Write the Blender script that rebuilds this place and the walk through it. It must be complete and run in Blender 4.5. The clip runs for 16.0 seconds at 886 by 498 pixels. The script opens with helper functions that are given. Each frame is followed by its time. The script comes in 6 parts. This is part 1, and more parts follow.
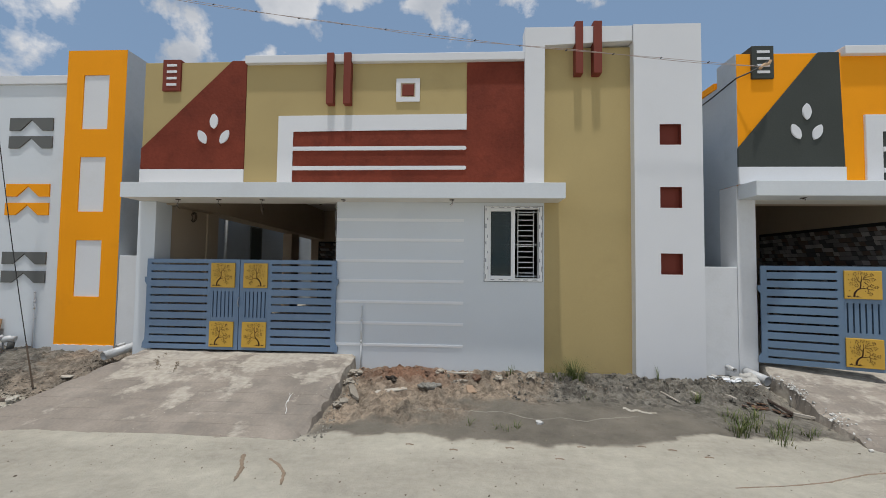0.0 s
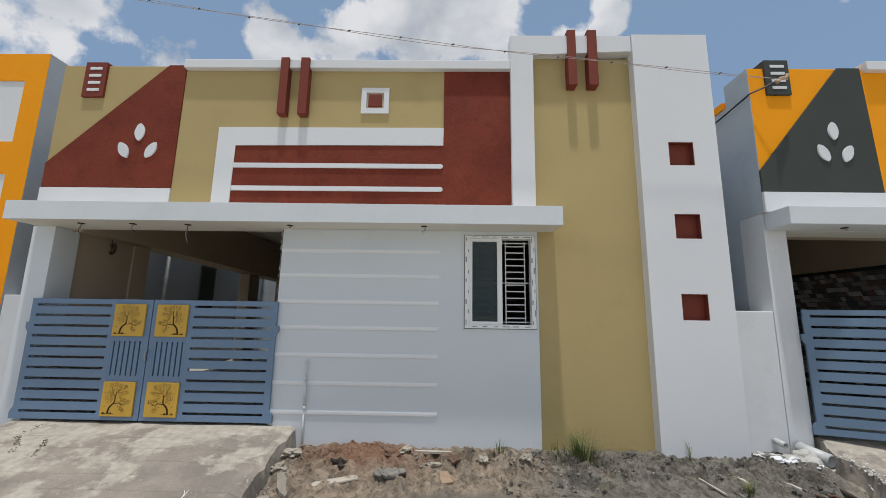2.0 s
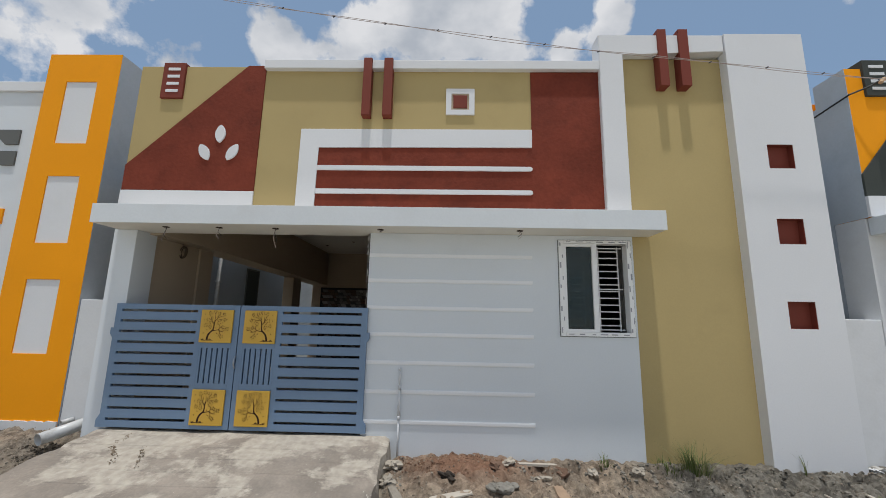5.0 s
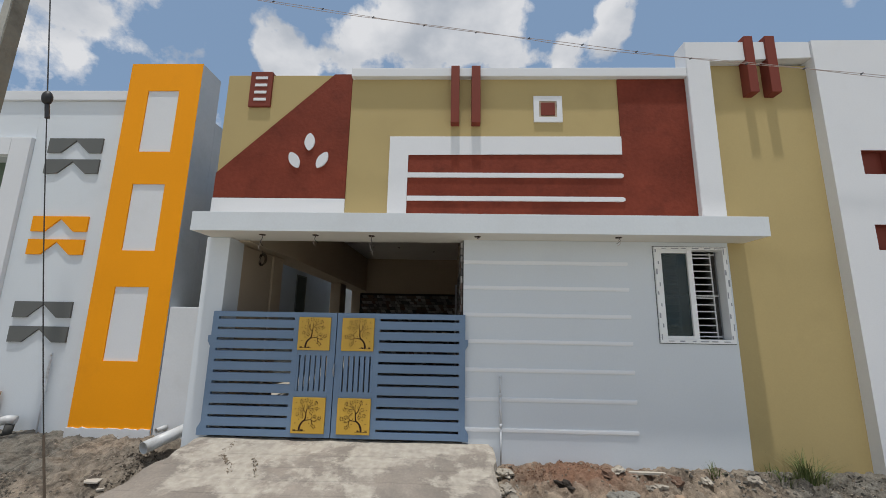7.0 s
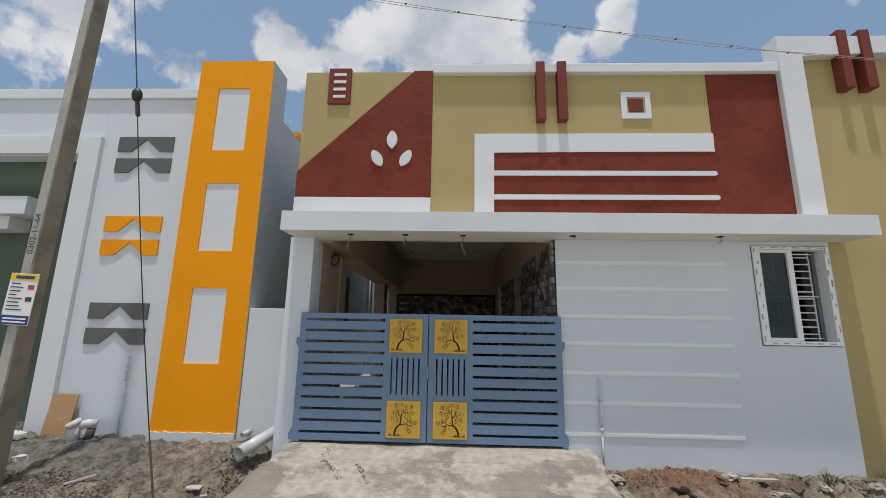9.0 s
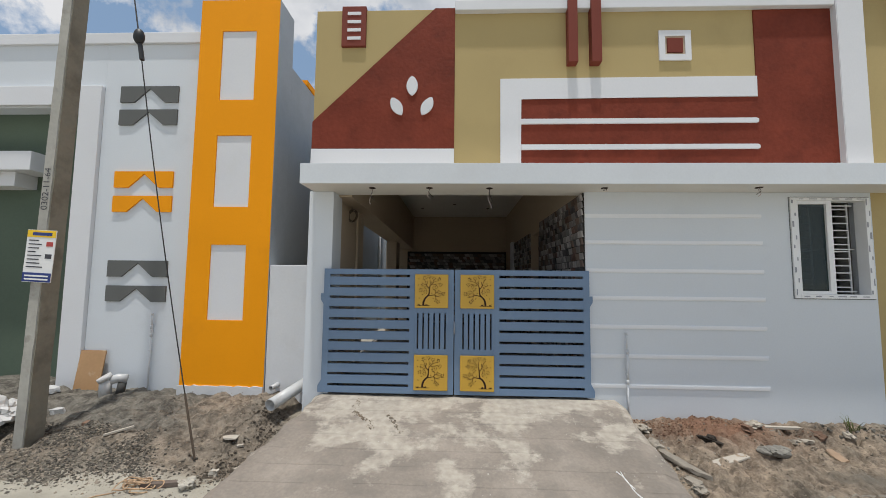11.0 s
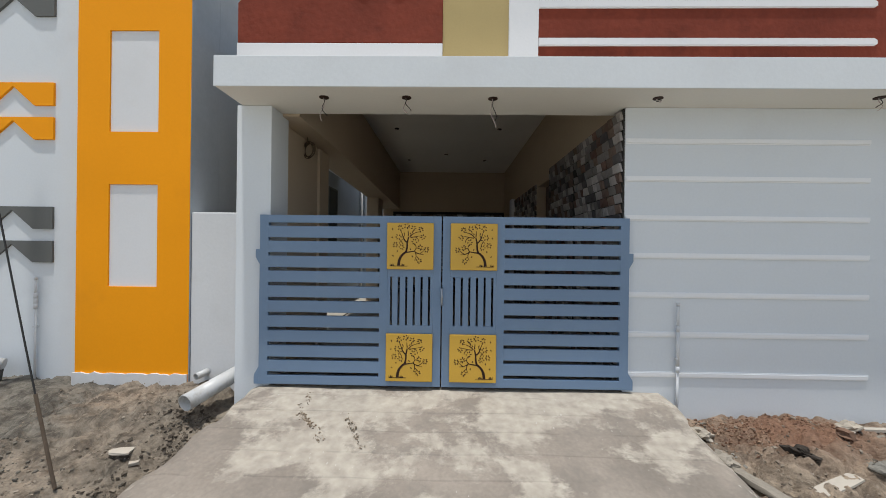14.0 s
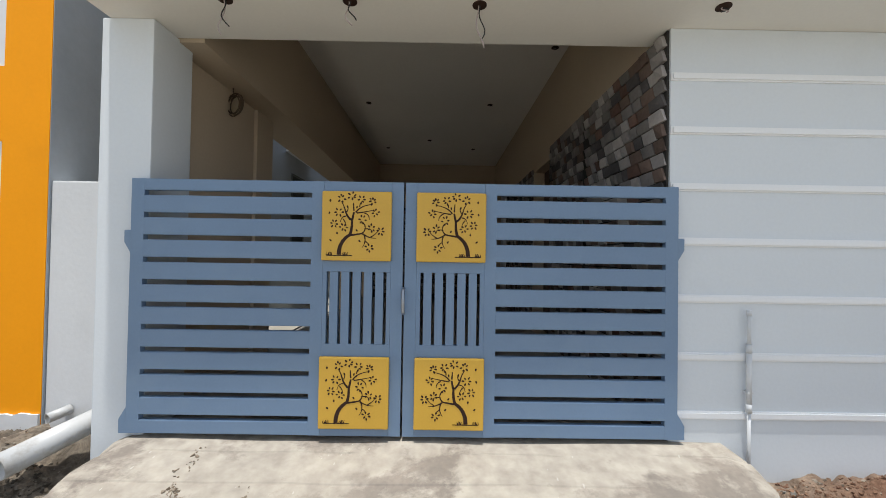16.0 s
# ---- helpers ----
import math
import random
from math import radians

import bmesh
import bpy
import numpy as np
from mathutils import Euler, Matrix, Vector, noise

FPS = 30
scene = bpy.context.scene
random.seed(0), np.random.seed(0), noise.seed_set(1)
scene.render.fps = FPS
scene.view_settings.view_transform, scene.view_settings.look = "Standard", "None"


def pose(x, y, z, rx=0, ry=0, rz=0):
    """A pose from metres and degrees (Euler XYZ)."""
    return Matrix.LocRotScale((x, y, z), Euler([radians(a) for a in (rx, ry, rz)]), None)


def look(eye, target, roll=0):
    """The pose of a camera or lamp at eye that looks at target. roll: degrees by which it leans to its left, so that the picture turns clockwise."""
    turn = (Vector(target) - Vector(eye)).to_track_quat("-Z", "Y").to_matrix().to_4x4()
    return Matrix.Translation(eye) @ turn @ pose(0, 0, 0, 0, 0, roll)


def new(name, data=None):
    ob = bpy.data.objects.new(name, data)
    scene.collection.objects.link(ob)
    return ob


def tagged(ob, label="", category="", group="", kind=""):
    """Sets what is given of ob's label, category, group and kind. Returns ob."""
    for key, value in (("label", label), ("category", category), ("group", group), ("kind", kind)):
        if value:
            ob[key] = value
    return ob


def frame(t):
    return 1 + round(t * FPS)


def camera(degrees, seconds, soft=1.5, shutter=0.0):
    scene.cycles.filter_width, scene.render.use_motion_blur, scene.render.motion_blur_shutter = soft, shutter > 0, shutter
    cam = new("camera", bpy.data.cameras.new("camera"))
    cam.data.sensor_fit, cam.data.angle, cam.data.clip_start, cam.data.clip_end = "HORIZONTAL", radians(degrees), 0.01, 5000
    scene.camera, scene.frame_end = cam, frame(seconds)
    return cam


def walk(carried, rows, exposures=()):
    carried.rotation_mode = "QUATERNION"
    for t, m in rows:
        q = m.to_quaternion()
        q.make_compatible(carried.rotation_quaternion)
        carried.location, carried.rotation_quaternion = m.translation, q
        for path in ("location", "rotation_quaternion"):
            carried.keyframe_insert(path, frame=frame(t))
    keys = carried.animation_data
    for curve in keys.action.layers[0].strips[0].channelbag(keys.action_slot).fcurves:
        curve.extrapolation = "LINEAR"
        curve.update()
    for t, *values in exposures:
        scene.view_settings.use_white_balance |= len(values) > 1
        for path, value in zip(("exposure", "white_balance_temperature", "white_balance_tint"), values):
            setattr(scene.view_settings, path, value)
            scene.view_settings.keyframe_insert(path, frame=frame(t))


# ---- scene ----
cam = camera(97.8, 16.0, soft=0.65)
PATH = [
    (0, (-0.136, 0.24, 1.684), (-0.237, 2.235, 1.768), 0.7),
    (0.5, (-0.072, 0.535, 1.684), (-0.135, 2.531, 1.789), 0.8),
    (1, (-0.005, 0.8, 1.664), (-0.039, 2.79, 1.859), 0.8),
    (1.5, (0.006, 1.056, 1.628), (-0.026, 3.037, 1.898), 0.9),
    (2, (-0.009, 1.283, 1.621), (-0.042, 3.255, 1.954), 0.9),
    (2.5, (0.011, 1.391, 1.621), (-0.028, 3.361, 1.963), 0.8),
    (3, (-0.052, 1.403, 1.626), (-0.092, 3.372, 1.969), 1.0),
    (3.5, (-0.259, 1.355, 1.637), (-0.298, 3.325, 1.977), 1.0),
    (6, (-1.51, 1.39, 1.664), (-1.563, 3.359, 2.011), 1.1),
    (6.5, (-1.765, 1.386, 1.659), (-1.819, 3.352, 2.023), 1.0),
    (7, (-2.024, 1.345, 1.67), (-2.081, 3.311, 2.033), 1.0),
    (7.5, (-2.293, 1.38, 1.637), (-2.345, 3.344, 2.011), 1.0),
    (8, (-2.537, 1.411, 1.671), (-2.596, 3.378, 2.032), 1.0),
    (8.5, (-2.8, 1.409, 1.67), (-2.865, 3.374, 2.036), 1.0),
    (10.8, (-3.244, 1.528, 1.636), (-3.315, 3.515, 1.85), 0.7),
    (11, (-3.251, 1.537, 1.632), (-3.323, 3.529, 1.787), 0.6),
    (11.5, (-3.248, 1.542, 1.643), (-3.327, 3.54, 1.659), 0.6),
    (12, (-3.263, 1.616, 1.635), (-3.343, 3.615, 1.609), 0.7),
    (12.5, (-3.247, 1.851, 1.597), (-3.319, 3.849, 1.57), 0.6),
    (13, (-3.241, 2.121, 1.549), (-3.295, 4.12, 1.524), 0.7),
    (13.5, (-3.255, 2.392, 1.529), (-3.296, 4.391, 1.515), 0.7),
    (14, (-3.217, 2.689, 1.491), (-3.252, 4.689, 1.489), 0.7),
    (14.5, (-3.18, 2.938, 1.432), (-3.196, 4.938, 1.46), 0.8),
    (15, (-3.149, 3.18, 1.4), (-3.154, 5.18, 1.437), 0.9),
    (15.5, (-3.117, 3.413, 1.383), (-3.111, 5.413, 1.414), 0.9),
    (16, (-3.09, 3.622, 1.369), (-3.078, 5.622, 1.4), 0.9),
]
walk(cam, [(t, look(eye, target, roll)) for t, eye, target, roll in PATH],
     exposures=[(0, -0.46, 6330, 10), (0.5, -0.37, 6350, 10), (3.5, -0.41, 6350, 10), (8.5, -0.40, 6350, 10), (11, -0.30, 6420, 10),
                (12.5, -0.20, 6400, 10), (14, -0.20, 6360, 10), (15, -0.13, 6360, 10), (15.5, -0.10, 6380, 10), (16, 0.10, 6400, 10)])
# ---------- sky, sun, exposure ----------
SUN_DIR = Vector((-0.12, -1.0, 6.0)).normalized()      # towards the sun
sun_data = bpy.data.lights.new("sun", "SUN")
sun_data.energy, sun_data.angle, sun_data.color = 4.0, radians(1.6), (1.0, 0.96, 0.9)
sun = new("sun", sun_data)
sun.matrix_world = look(Vector((0, 0, 30)) + SUN_DIR * 10, Vector((0, 0, 30)))

world = bpy.data.worlds.new("sky")
scene.world = world
world.use_nodes = True
wn, wl = world.node_tree.nodes, world.node_tree.links
wn.clear()
w_out = wn.new("ShaderNodeOutputWorld")
w_bg = wn.new("ShaderNodeBackground")
w_sky = wn.new("ShaderNodeTexSky")
w_sky.sky_type, w_sky.sun_disc = "NISHITA", False
w_sky.sun_elevation, w_sky.sun_rotation = math.asin(SUN_DIR.z), math.atan2(SUN_DIR.x, SUN_DIR.y)
w_sky.air_density, w_sky.dust_density = 1.0, 1.5
w_co = wn.new("ShaderNodeTexCoord")
w_map = wn.new("ShaderNodeMapping")
w_map.inputs["Scale"].default_value = (1.0, 1.0, 1.45)
w_map.inputs["Location"].default_value = (0.35, 0.0, 0.1)
w_n1 = wn.new("ShaderNodeTexNoise")
w_n1.inputs["Scale"].default_value, w_n1.inputs["Detail"].default_value = 2.1, 10.0
w_n1.inputs["Roughness"].default_value, w_n1.inputs["Distortion"].default_value = 0.56, 0.25
w_ramp = wn.new("ShaderNodeValToRGB")
w_ramp.color_ramp.elements[0].position, w_ramp.color_ramp.elements[1].position = 0.83, 0.92
w_n2 = wn.new("ShaderNodeTexNoise")
w_n2.inputs["Scale"].default_value, w_n2.inputs["Detail"].default_value = 5.0, 6.0
w_cl = wn.new("ShaderNodeValToRGB")
w_cl.color_ramp.elements[0].position, w_cl.color_ramp.elements[0].color = 0.36, (5.6, 6.0, 6.6, 1)
w_cl.color_ramp.elements[1].position, w_cl.color_ramp.elements[1].color = 0.60, (9.6, 9.6, 9.7, 1)
w_mix = wn.new("ShaderNodeMixRGB")
w_bg.inputs["Strength"].default_value = 0.10
wl.new(w_co.outputs["Generated"], w_map.inputs["Vector"])
wl.new(w_map.outputs[0], w_n1.inputs["Vector"])
wl.new(w_map.outputs[0], w_n2.inputs["Vector"])
CLOUDS = [
    (-29.0, 35.8, 0.068, 0.2),
    (-25.4, 33.9, 0.082, 0.2),
    (-16.9, 36.8, 0.087, 0.2),
    (-12.1, 40.2, 0.083, 0.18),
    (-5.5, 38.2, 0.128, 0.2),
    (4.0, 40.1, 0.111, 0.2),
    (8.6, 36.7, 0.085, 0.16),
    (11.0, 41.5, 0.057, 0.16),
    (-1.8, 43.9, 0.148, 0.2),
    (16.1, 36.8, 0.066, 0.2),
    (19.0, 35.4, 0.069, 0.18),
    (23.7, 38.0, 0.060, 0.2),
    (26.2, 39.5, 0.058, 0.2),
    (25.0, 35.2, 0.061, 0.16),
    (-51.2, 24.8, 0.095, 0.07),
    (-46.5, 27.2, 0.090, 0.075),
    (-41.9, 28.7, 0.060, 0.06),
    (-54.4, 26.9, 0.059, 0.07),
    (38.2, 34.6, 0.105, 0.07),
    (45.2, 30.7, 0.108, 0.075),
    (49.9, 30.0, 0.080, 0.07),
]        # bearing and height in degrees, reach, density
w_sep = wn.new("ShaderNodeSeparateXYZ")
wl.new(w_co.outputs["Generated"], w_sep.inputs[0])
w_front = wn.new("ShaderNodeMapRange")
w_front.inputs["From Min"].default_value, w_front.inputs["From Max"].default_value = 0.2, 0.6
w_front.inputs["To Min"].default_value, w_front.inputs["To Max"].default_value = 0.0, -0.15
wl.new(w_sep.outputs[1], w_front.inputs["Value"])
w_total = w_front.outputs[0]
for bearing, height, reach, dense in CLOUDS:
    heading = (math.sin(radians(bearing)) * math.cos(radians(height)), math.cos(radians(bearing)) * math.cos(radians(height)), math.sin(radians(height)))
    w_d = wn.new("ShaderNodeVectorMath"); w_d.operation = "DISTANCE"
    w_d.inputs[1].default_value = heading
    wl.new(w_co.outputs["Generated"], w_d.inputs[0])
    w_r = wn.new("ShaderNodeMapRange"); w_r.interpolation_type = "SMOOTHSTEP"
    w_r.inputs["From Min"].default_value, w_r.inputs["From Max"].default_value = 0.3 * reach, 1.15 * reach
    w_r.inputs["To Min"].default_value, w_r.inputs["To Max"].default_value = dense, 0.0
    wl.new(w_d.outputs["Value"], w_r.inputs["Value"])
    w_a = wn.new("ShaderNodeMath"); w_a.operation = "ADD"
    wl.new(w_total, w_a.inputs[0]); wl.new(w_r.outputs[0], w_a.inputs[1])
    w_total = w_a.outputs[0]
w_n3 = wn.new("ShaderNodeTexNoise")
w_n3.inputs["Scale"].default_value, w_n3.inputs["Detail"].default_value, w_n3.inputs["Roughness"].default_value = 9.0, 9.0, 0.58
wl.new(w_co.outputs["Generated"], w_n3.inputs["Vector"])
w_puff = wn.new("ShaderNodeMath"); w_puff.operation = "MULTIPLY_ADD"; w_puff.inputs[1].default_value = 0.8
wl.new(w_n3.outputs["Fac"], w_puff.inputs[0]); wl.new(w_total, w_puff.inputs[2])
w_sum = wn.new("ShaderNodeMath"); w_sum.operation = "ADD"
wl.new(w_n1.outputs["Fac"], w_sum.inputs[0]); wl.new(w_puff.outputs[0], w_sum.inputs[1])
wl.new(w_sum.outputs[0], w_ramp.inputs[0])
wl.new(w_n2.outputs["Fac"], w_cl.inputs[0])
wl.new(w_ramp.outputs[0], w_mix.inputs[0])
w_haze = wn.new("ShaderNodeMixRGB")
w_haze.inputs[0].default_value, w_haze.inputs[2].default_value = 0.5, (4.2, 6.2, 8.9, 1)
wl.new(w_sky.outputs[0], w_haze.inputs[1])
wl.new(w_haze.outputs[0], w_mix.inputs[1])
wl.new(w_cl.outputs[0], w_mix.inputs[2])
wl.new(w_mix.outputs[0], w_bg.inputs["Color"])
wl.new(w_bg.outputs[0], w_out.inputs[0])


# ---------- materials ----------
def mat(name, color, rough=0.7, var=0.1, big=0.8, fine=30.0, bump=0.15, metal=0.0, stain=None, stain_at=(0.52, 0.72), per_object=0.0, coord="Object", bump_dist=0.01):
    """A painted or mineral surface: base colour with broad and fine variation, optional stains, relief."""
    m = bpy.data.materials.new(name)
    m.use_nodes = True
    n, l = m.node_tree.nodes, m.node_tree.links
    b = n["Principled BSDF"]
    co = n.new("ShaderNodeTexCoord")
    geo = n.new("ShaderNodeNewGeometry")
    src = geo.outputs["Position"] if coord == "Position" else co.outputs[coord]
    a = n.new("ShaderNodeTexNoise"); a.inputs["Scale"].default_value = big; a.inputs["Detail"].default_value = 6
    f = n.new("ShaderNodeTexNoise"); f.inputs["Scale"].default_value = fine; f.inputs["Detail"].default_value = 5
    l.new(src, a.inputs["Vector"]); l.new(src, f.inputs["Vector"])
    add = n.new("ShaderNodeMath"); add.operation = "MULTIPLY_ADD"; add.inputs[1].default_value = 0.45
    l.new(f.outputs["Fac"], add.inputs[0]); l.new(a.outputs["Fac"], add.inputs[2])
    ramp = n.new("ShaderNodeMapRange")
    ramp.inputs["From Min"].default_value, ramp.inputs["From Max"].default_value = 0.45, 1.0
    ramp.inputs["To Min"].default_value, ramp.inputs["To Max"].default_value = 1 - var, 1 + var
    l.new(add.outputs[0], ramp.inputs["Value"])
    hsv = n.new("ShaderNodeHueSaturation")
    hsv.inputs["Color"].default_value = (*color, 1)
    val = ramp.outputs[0]
    if per_object:
        info = n.new("ShaderNodeObjectInfo")
        r2 = n.new("ShaderNodeMapRange")
        r2.inputs["To Min"].default_value, r2.inputs["To Max"].default_value = 1 - per_object, 1 + per_object
        l.new(info.outputs["Random"], r2.inputs["Value"])
        mul = n.new("ShaderNodeMath"); mul.operation = "MULTIPLY"
        l.new(val, mul.inputs[0]); l.new(r2.outputs[0], mul.inputs[1])
        val = mul.outputs[0]
    l.new(val, hsv.inputs["Value"])
    out = hsv.outputs[0]
    if stain:
        s = n.new("ShaderNodeTexNoise"); s.inputs["Scale"].default_value = big * 1.7; s.inputs["Detail"].default_value = 9
        s.inputs["Roughness"].default_value = 0.65
        mp = n.new("ShaderNodeMapping"); mp.inputs["Location"].default_value = (3.1, 7.7, 1.3)
        l.new(src, mp.inputs["Vector"]); l.new(mp.outputs[0], s.inputs["Vector"])
        cr = n.new("ShaderNodeMapRange")
        cr.inputs["From Min"].default_value, cr.inputs["From Max"].default_value = stain_at
        l.new(s.outputs["Fac"], cr.inputs["Value"])
        mx = n.new("ShaderNodeMixRGB"); mx.inputs[2].default_value = (*stain, 1)
        l.new(cr.outputs[0], mx.inputs[0]); l.new(out, mx.inputs[1])
        out = mx.outputs[0]
    l.new(out, b.inputs["Base Color"])
    b.inputs["Roughness"].default_value, b.inputs["Metallic"].default_value = rough, metal
    b.inputs["Specular IOR Level"].default_value = 0.2 if rough >= 0.65 else 0.5
    if bump:
        bp = n.new("ShaderNodeBump"); bp.inputs["Strength"].default_value = bump; bp.inputs["Distance"].default_value = bump_dist
        l.new(add.outputs[0], bp.inputs["Height"]); l.new(bp.outputs[0], b.inputs["Normal"])
    return m


WHITE = mat("white_paint", (0.715, 0.728, 0.748), 0.75, 0.04, 0.7, 60, 0.12, stain=(0.665, 0.673, 0.68), stain_at=(0.6, 0.85))
GREYWALL = mat("pale_grey_paint", (0.66, 0.70, 0.735), 0.75, 0.04, 0.6, 55, 0.12, stain=(0.60, 0.63, 0.66), stain_at=(0.58, 0.85))
OLIVE = mat("olive_paint", (0.45, 0.352, 0.165), 0.8, 0.06, 0.8, 70, 0.1, stain=(0.40, 0.31, 0.145), stain_at=(0.55, 0.85))
RED = mat("brick_red_texture_paint", (0.18, 0.037, 0.020), 0.75, 0.24, 2.2, 26, 0.9, stain=(0.12, 0.026, 0.015), stain_at=(0.55, 0.75))
FINRED = mat("brick_red_paint", (0.19, 0.045, 0.03), 0.65, 0.06, 1.5, 60, 0.1)
ORANGE = mat("orange_paint", (0.92, 0.345, 0.003), 0.7, 0.04, 0.8, 60, 0.12, stain=(0.83, 0.31, 0.006), stain_at=(0.55, 0.8))
SLATE = mat("dark_slate_paint", (0.055, 0.062, 0.056), 0.7, 0.12, 1.2, 40, 0.3)
GREENWALL = mat("dark_green_paint", (0.10, 0.135, 0.10), 0.75, 0.1, 0.8, 40, 0.2)
CHEVGREY = mat("chevron_grey_paint", (0.135, 0.14, 0.135), 0.7, 0.06, 1.2, 50, 0.12)
CREAM = mat("cream_plaster", (0.52, 0.425, 0.315), 0.8, 0.06, 0.8, 50, 0.12)
CEILING = mat("ceiling_paint", (0.82, 0.78, 0.72), 0.85, 0.05, 0.8, 40, 0.1)
# canopy white greyed and blued, the shaded look of its edge in the colour
FASCIA = mat("fascia_shade_grey", (0.655, 0.69, 0.715), 0.75, 0.05, 0.9, 50, 0.15, stain=(0.6, 0.62, 0.635), stain_at=(0.55, 0.8))
SOFFIT = mat("soffit_paint", (0.74, 0.72, 0.67), 0.8, 0.04, 0.9, 50, 0.1)
SIDEWALL = mat("side_wall_render", (0.44, 0.485, 0.53), 0.85, 0.08, 0.7, 35, 0.2, stain=(0.34, 0.38, 0.42), stain_at=(0.5, 0.8))
CEMENT = mat("rough_cement_render", (0.67, 0.685, 0.70), 0.9, 0.05, 1.5, 40, 0.2, stain=(0.60, 0.61, 0.615), stain_at=(0.52, 0.8))
STEEL = mat("blue_gate_paint", (0.15, 0.23, 0.35), 0.4, 0.08, 1.6, 80, 0.05, stain=(0.18, 0.26, 0.37), stain_at=(0.5, 0.8))
# darker tone of STEEL for the neighbouring gate leaves
STEELDARK = mat("darker_gate_blue", (0.13, 0.205, 0.305), 0.4, 0.08, 1.6, 80, 0.05)
GOLD = mat("gold_gate_paint", (0.60, 0.36, 0.045), 0.4, 0.06, 4.0, 90, 0.06)
# dark fill drawn for openings: ceiling hole discs and cut-out tree shapes
CUT = mat("dark_opening_brown", (0.035, 0.018, 0.012), 0.7, 0.2, 8, 60, 0.0)
PVC = mat("grey_white_pvc", (0.52, 0.53, 0.53), 0.4, 0.05, 6, 60, 0.05, stain=(0.33, 0.30, 0.26), stain_at=(0.5, 0.78))
PIPEPAINT = mat("painted_pipe", (0.58, 0.60, 0.62), 0.5, 0.06, 6, 60, 0.05)
BORESHADE = mat("bore_shade", (0.08, 0.08, 0.075), 0.8, 0.1, 4, 40, 0)
UPVC = mat("window_upvc", (0.82, 0.83, 0.83), 0.35, 0.03, 3, 60, 0.02)
STICKER = mat("protective_film_print", (0.30, 0.31, 0.34), 0.5, 0.05, 3, 60, 0.0)
BARS = mat("white_grille_paint", (0.72, 0.73, 0.72), 0.45, 0.04, 3, 60, 0.0)
BLACK = mat("black_cable", (0.015, 0.015, 0.016), 0.5, 0.1, 6, 60, 0.05)
WIRE = mat("weathered_wire", (0.42, 0.35, 0.33), 0.5, 0.1, 6, 60, 0.0)
POLE = mat("cast_concrete_pole", (0.24, 0.228, 0.185), 0.9, 0.15, 1.6, 28, 0.7, stain=(0.13, 0.12, 0.1), stain_at=(0.5, 0.75))
POLELIGHT = mat("whitewashed_concrete", (0.40, 0.39, 0.35), 0.9, 0.16, 3.0, 26, 0.8, stain=(0.3, 0.28, 0.25), stain_at=(0.56, 0.7))
SIGNW = mat("printed_sheet", (0.80, 0.80, 0.79), 0.5, 0.03, 5, 60, 0)
SIGNY = mat("sign_yellow", (0.85, 0.55, 0.01), 0.5, 0.03, 5, 60, 0)
SIGNB = mat("sign_navy", (0.02, 0.04, 0.2), 0.5, 0.03, 5, 60, 0)
INK = mat("ink", (0.05, 0.05, 0.06), 0.6, 0.05, 5, 60, 0)
INKRED = mat("ink_red", (0.45, 0.06, 0.05), 0.6, 0.05, 5, 60, 0)
PLY = mat("brown_ply_board", (0.42, 0.25, 0.12), 0.6, 0.12, 2.0, 30, 0.1, stain=(0.55, 0.42, 0.28), stain_at=(0.55, 0.65))
STONE_MATS = [mat("stone_tile_" + s, c, 0.75, 0.2, 6, 45, 0.5, per_object=0.25, coord="Position") for s, c in
              (("grey", (0.24, 0.225, 0.215)), ("charcoal", (0.10, 0.095, 0.095)), ("pale", (0.40, 0.375, 0.36)), ("rust", (0.17, 0.105, 0.085)), ("brown", (0.16, 0.115, 0.095)))]
BANDPAINT = mat("band_paint", (0.80, 0.815, 0.83), 0.75, 0.04, 0.7, 60, 0.1)
GAPSHADE = mat("gap_shadow_grey", (0.16, 0.17, 0.18), 0.7, 0.1, 5, 50, 0.0)
GROUT = mat("dark_grout", (0.04, 0.038, 0.036), 0.9, 0.2, 6, 40, 0.3)
ROOMDARK = mat("room_dark_grey", (0.30, 0.29, 0.27), 0.9, 0.06, 1, 30, 0.1)
DRIVE = mat("driveway_concrete", (0.262, 0.229, 0.194), 0.88, 0.25, 2.2, 45, 0.6, stain=(0.182, 0.163, 0.142), stain_at=(0.44, 0.74), coord="Position", bump_dist=0.006)


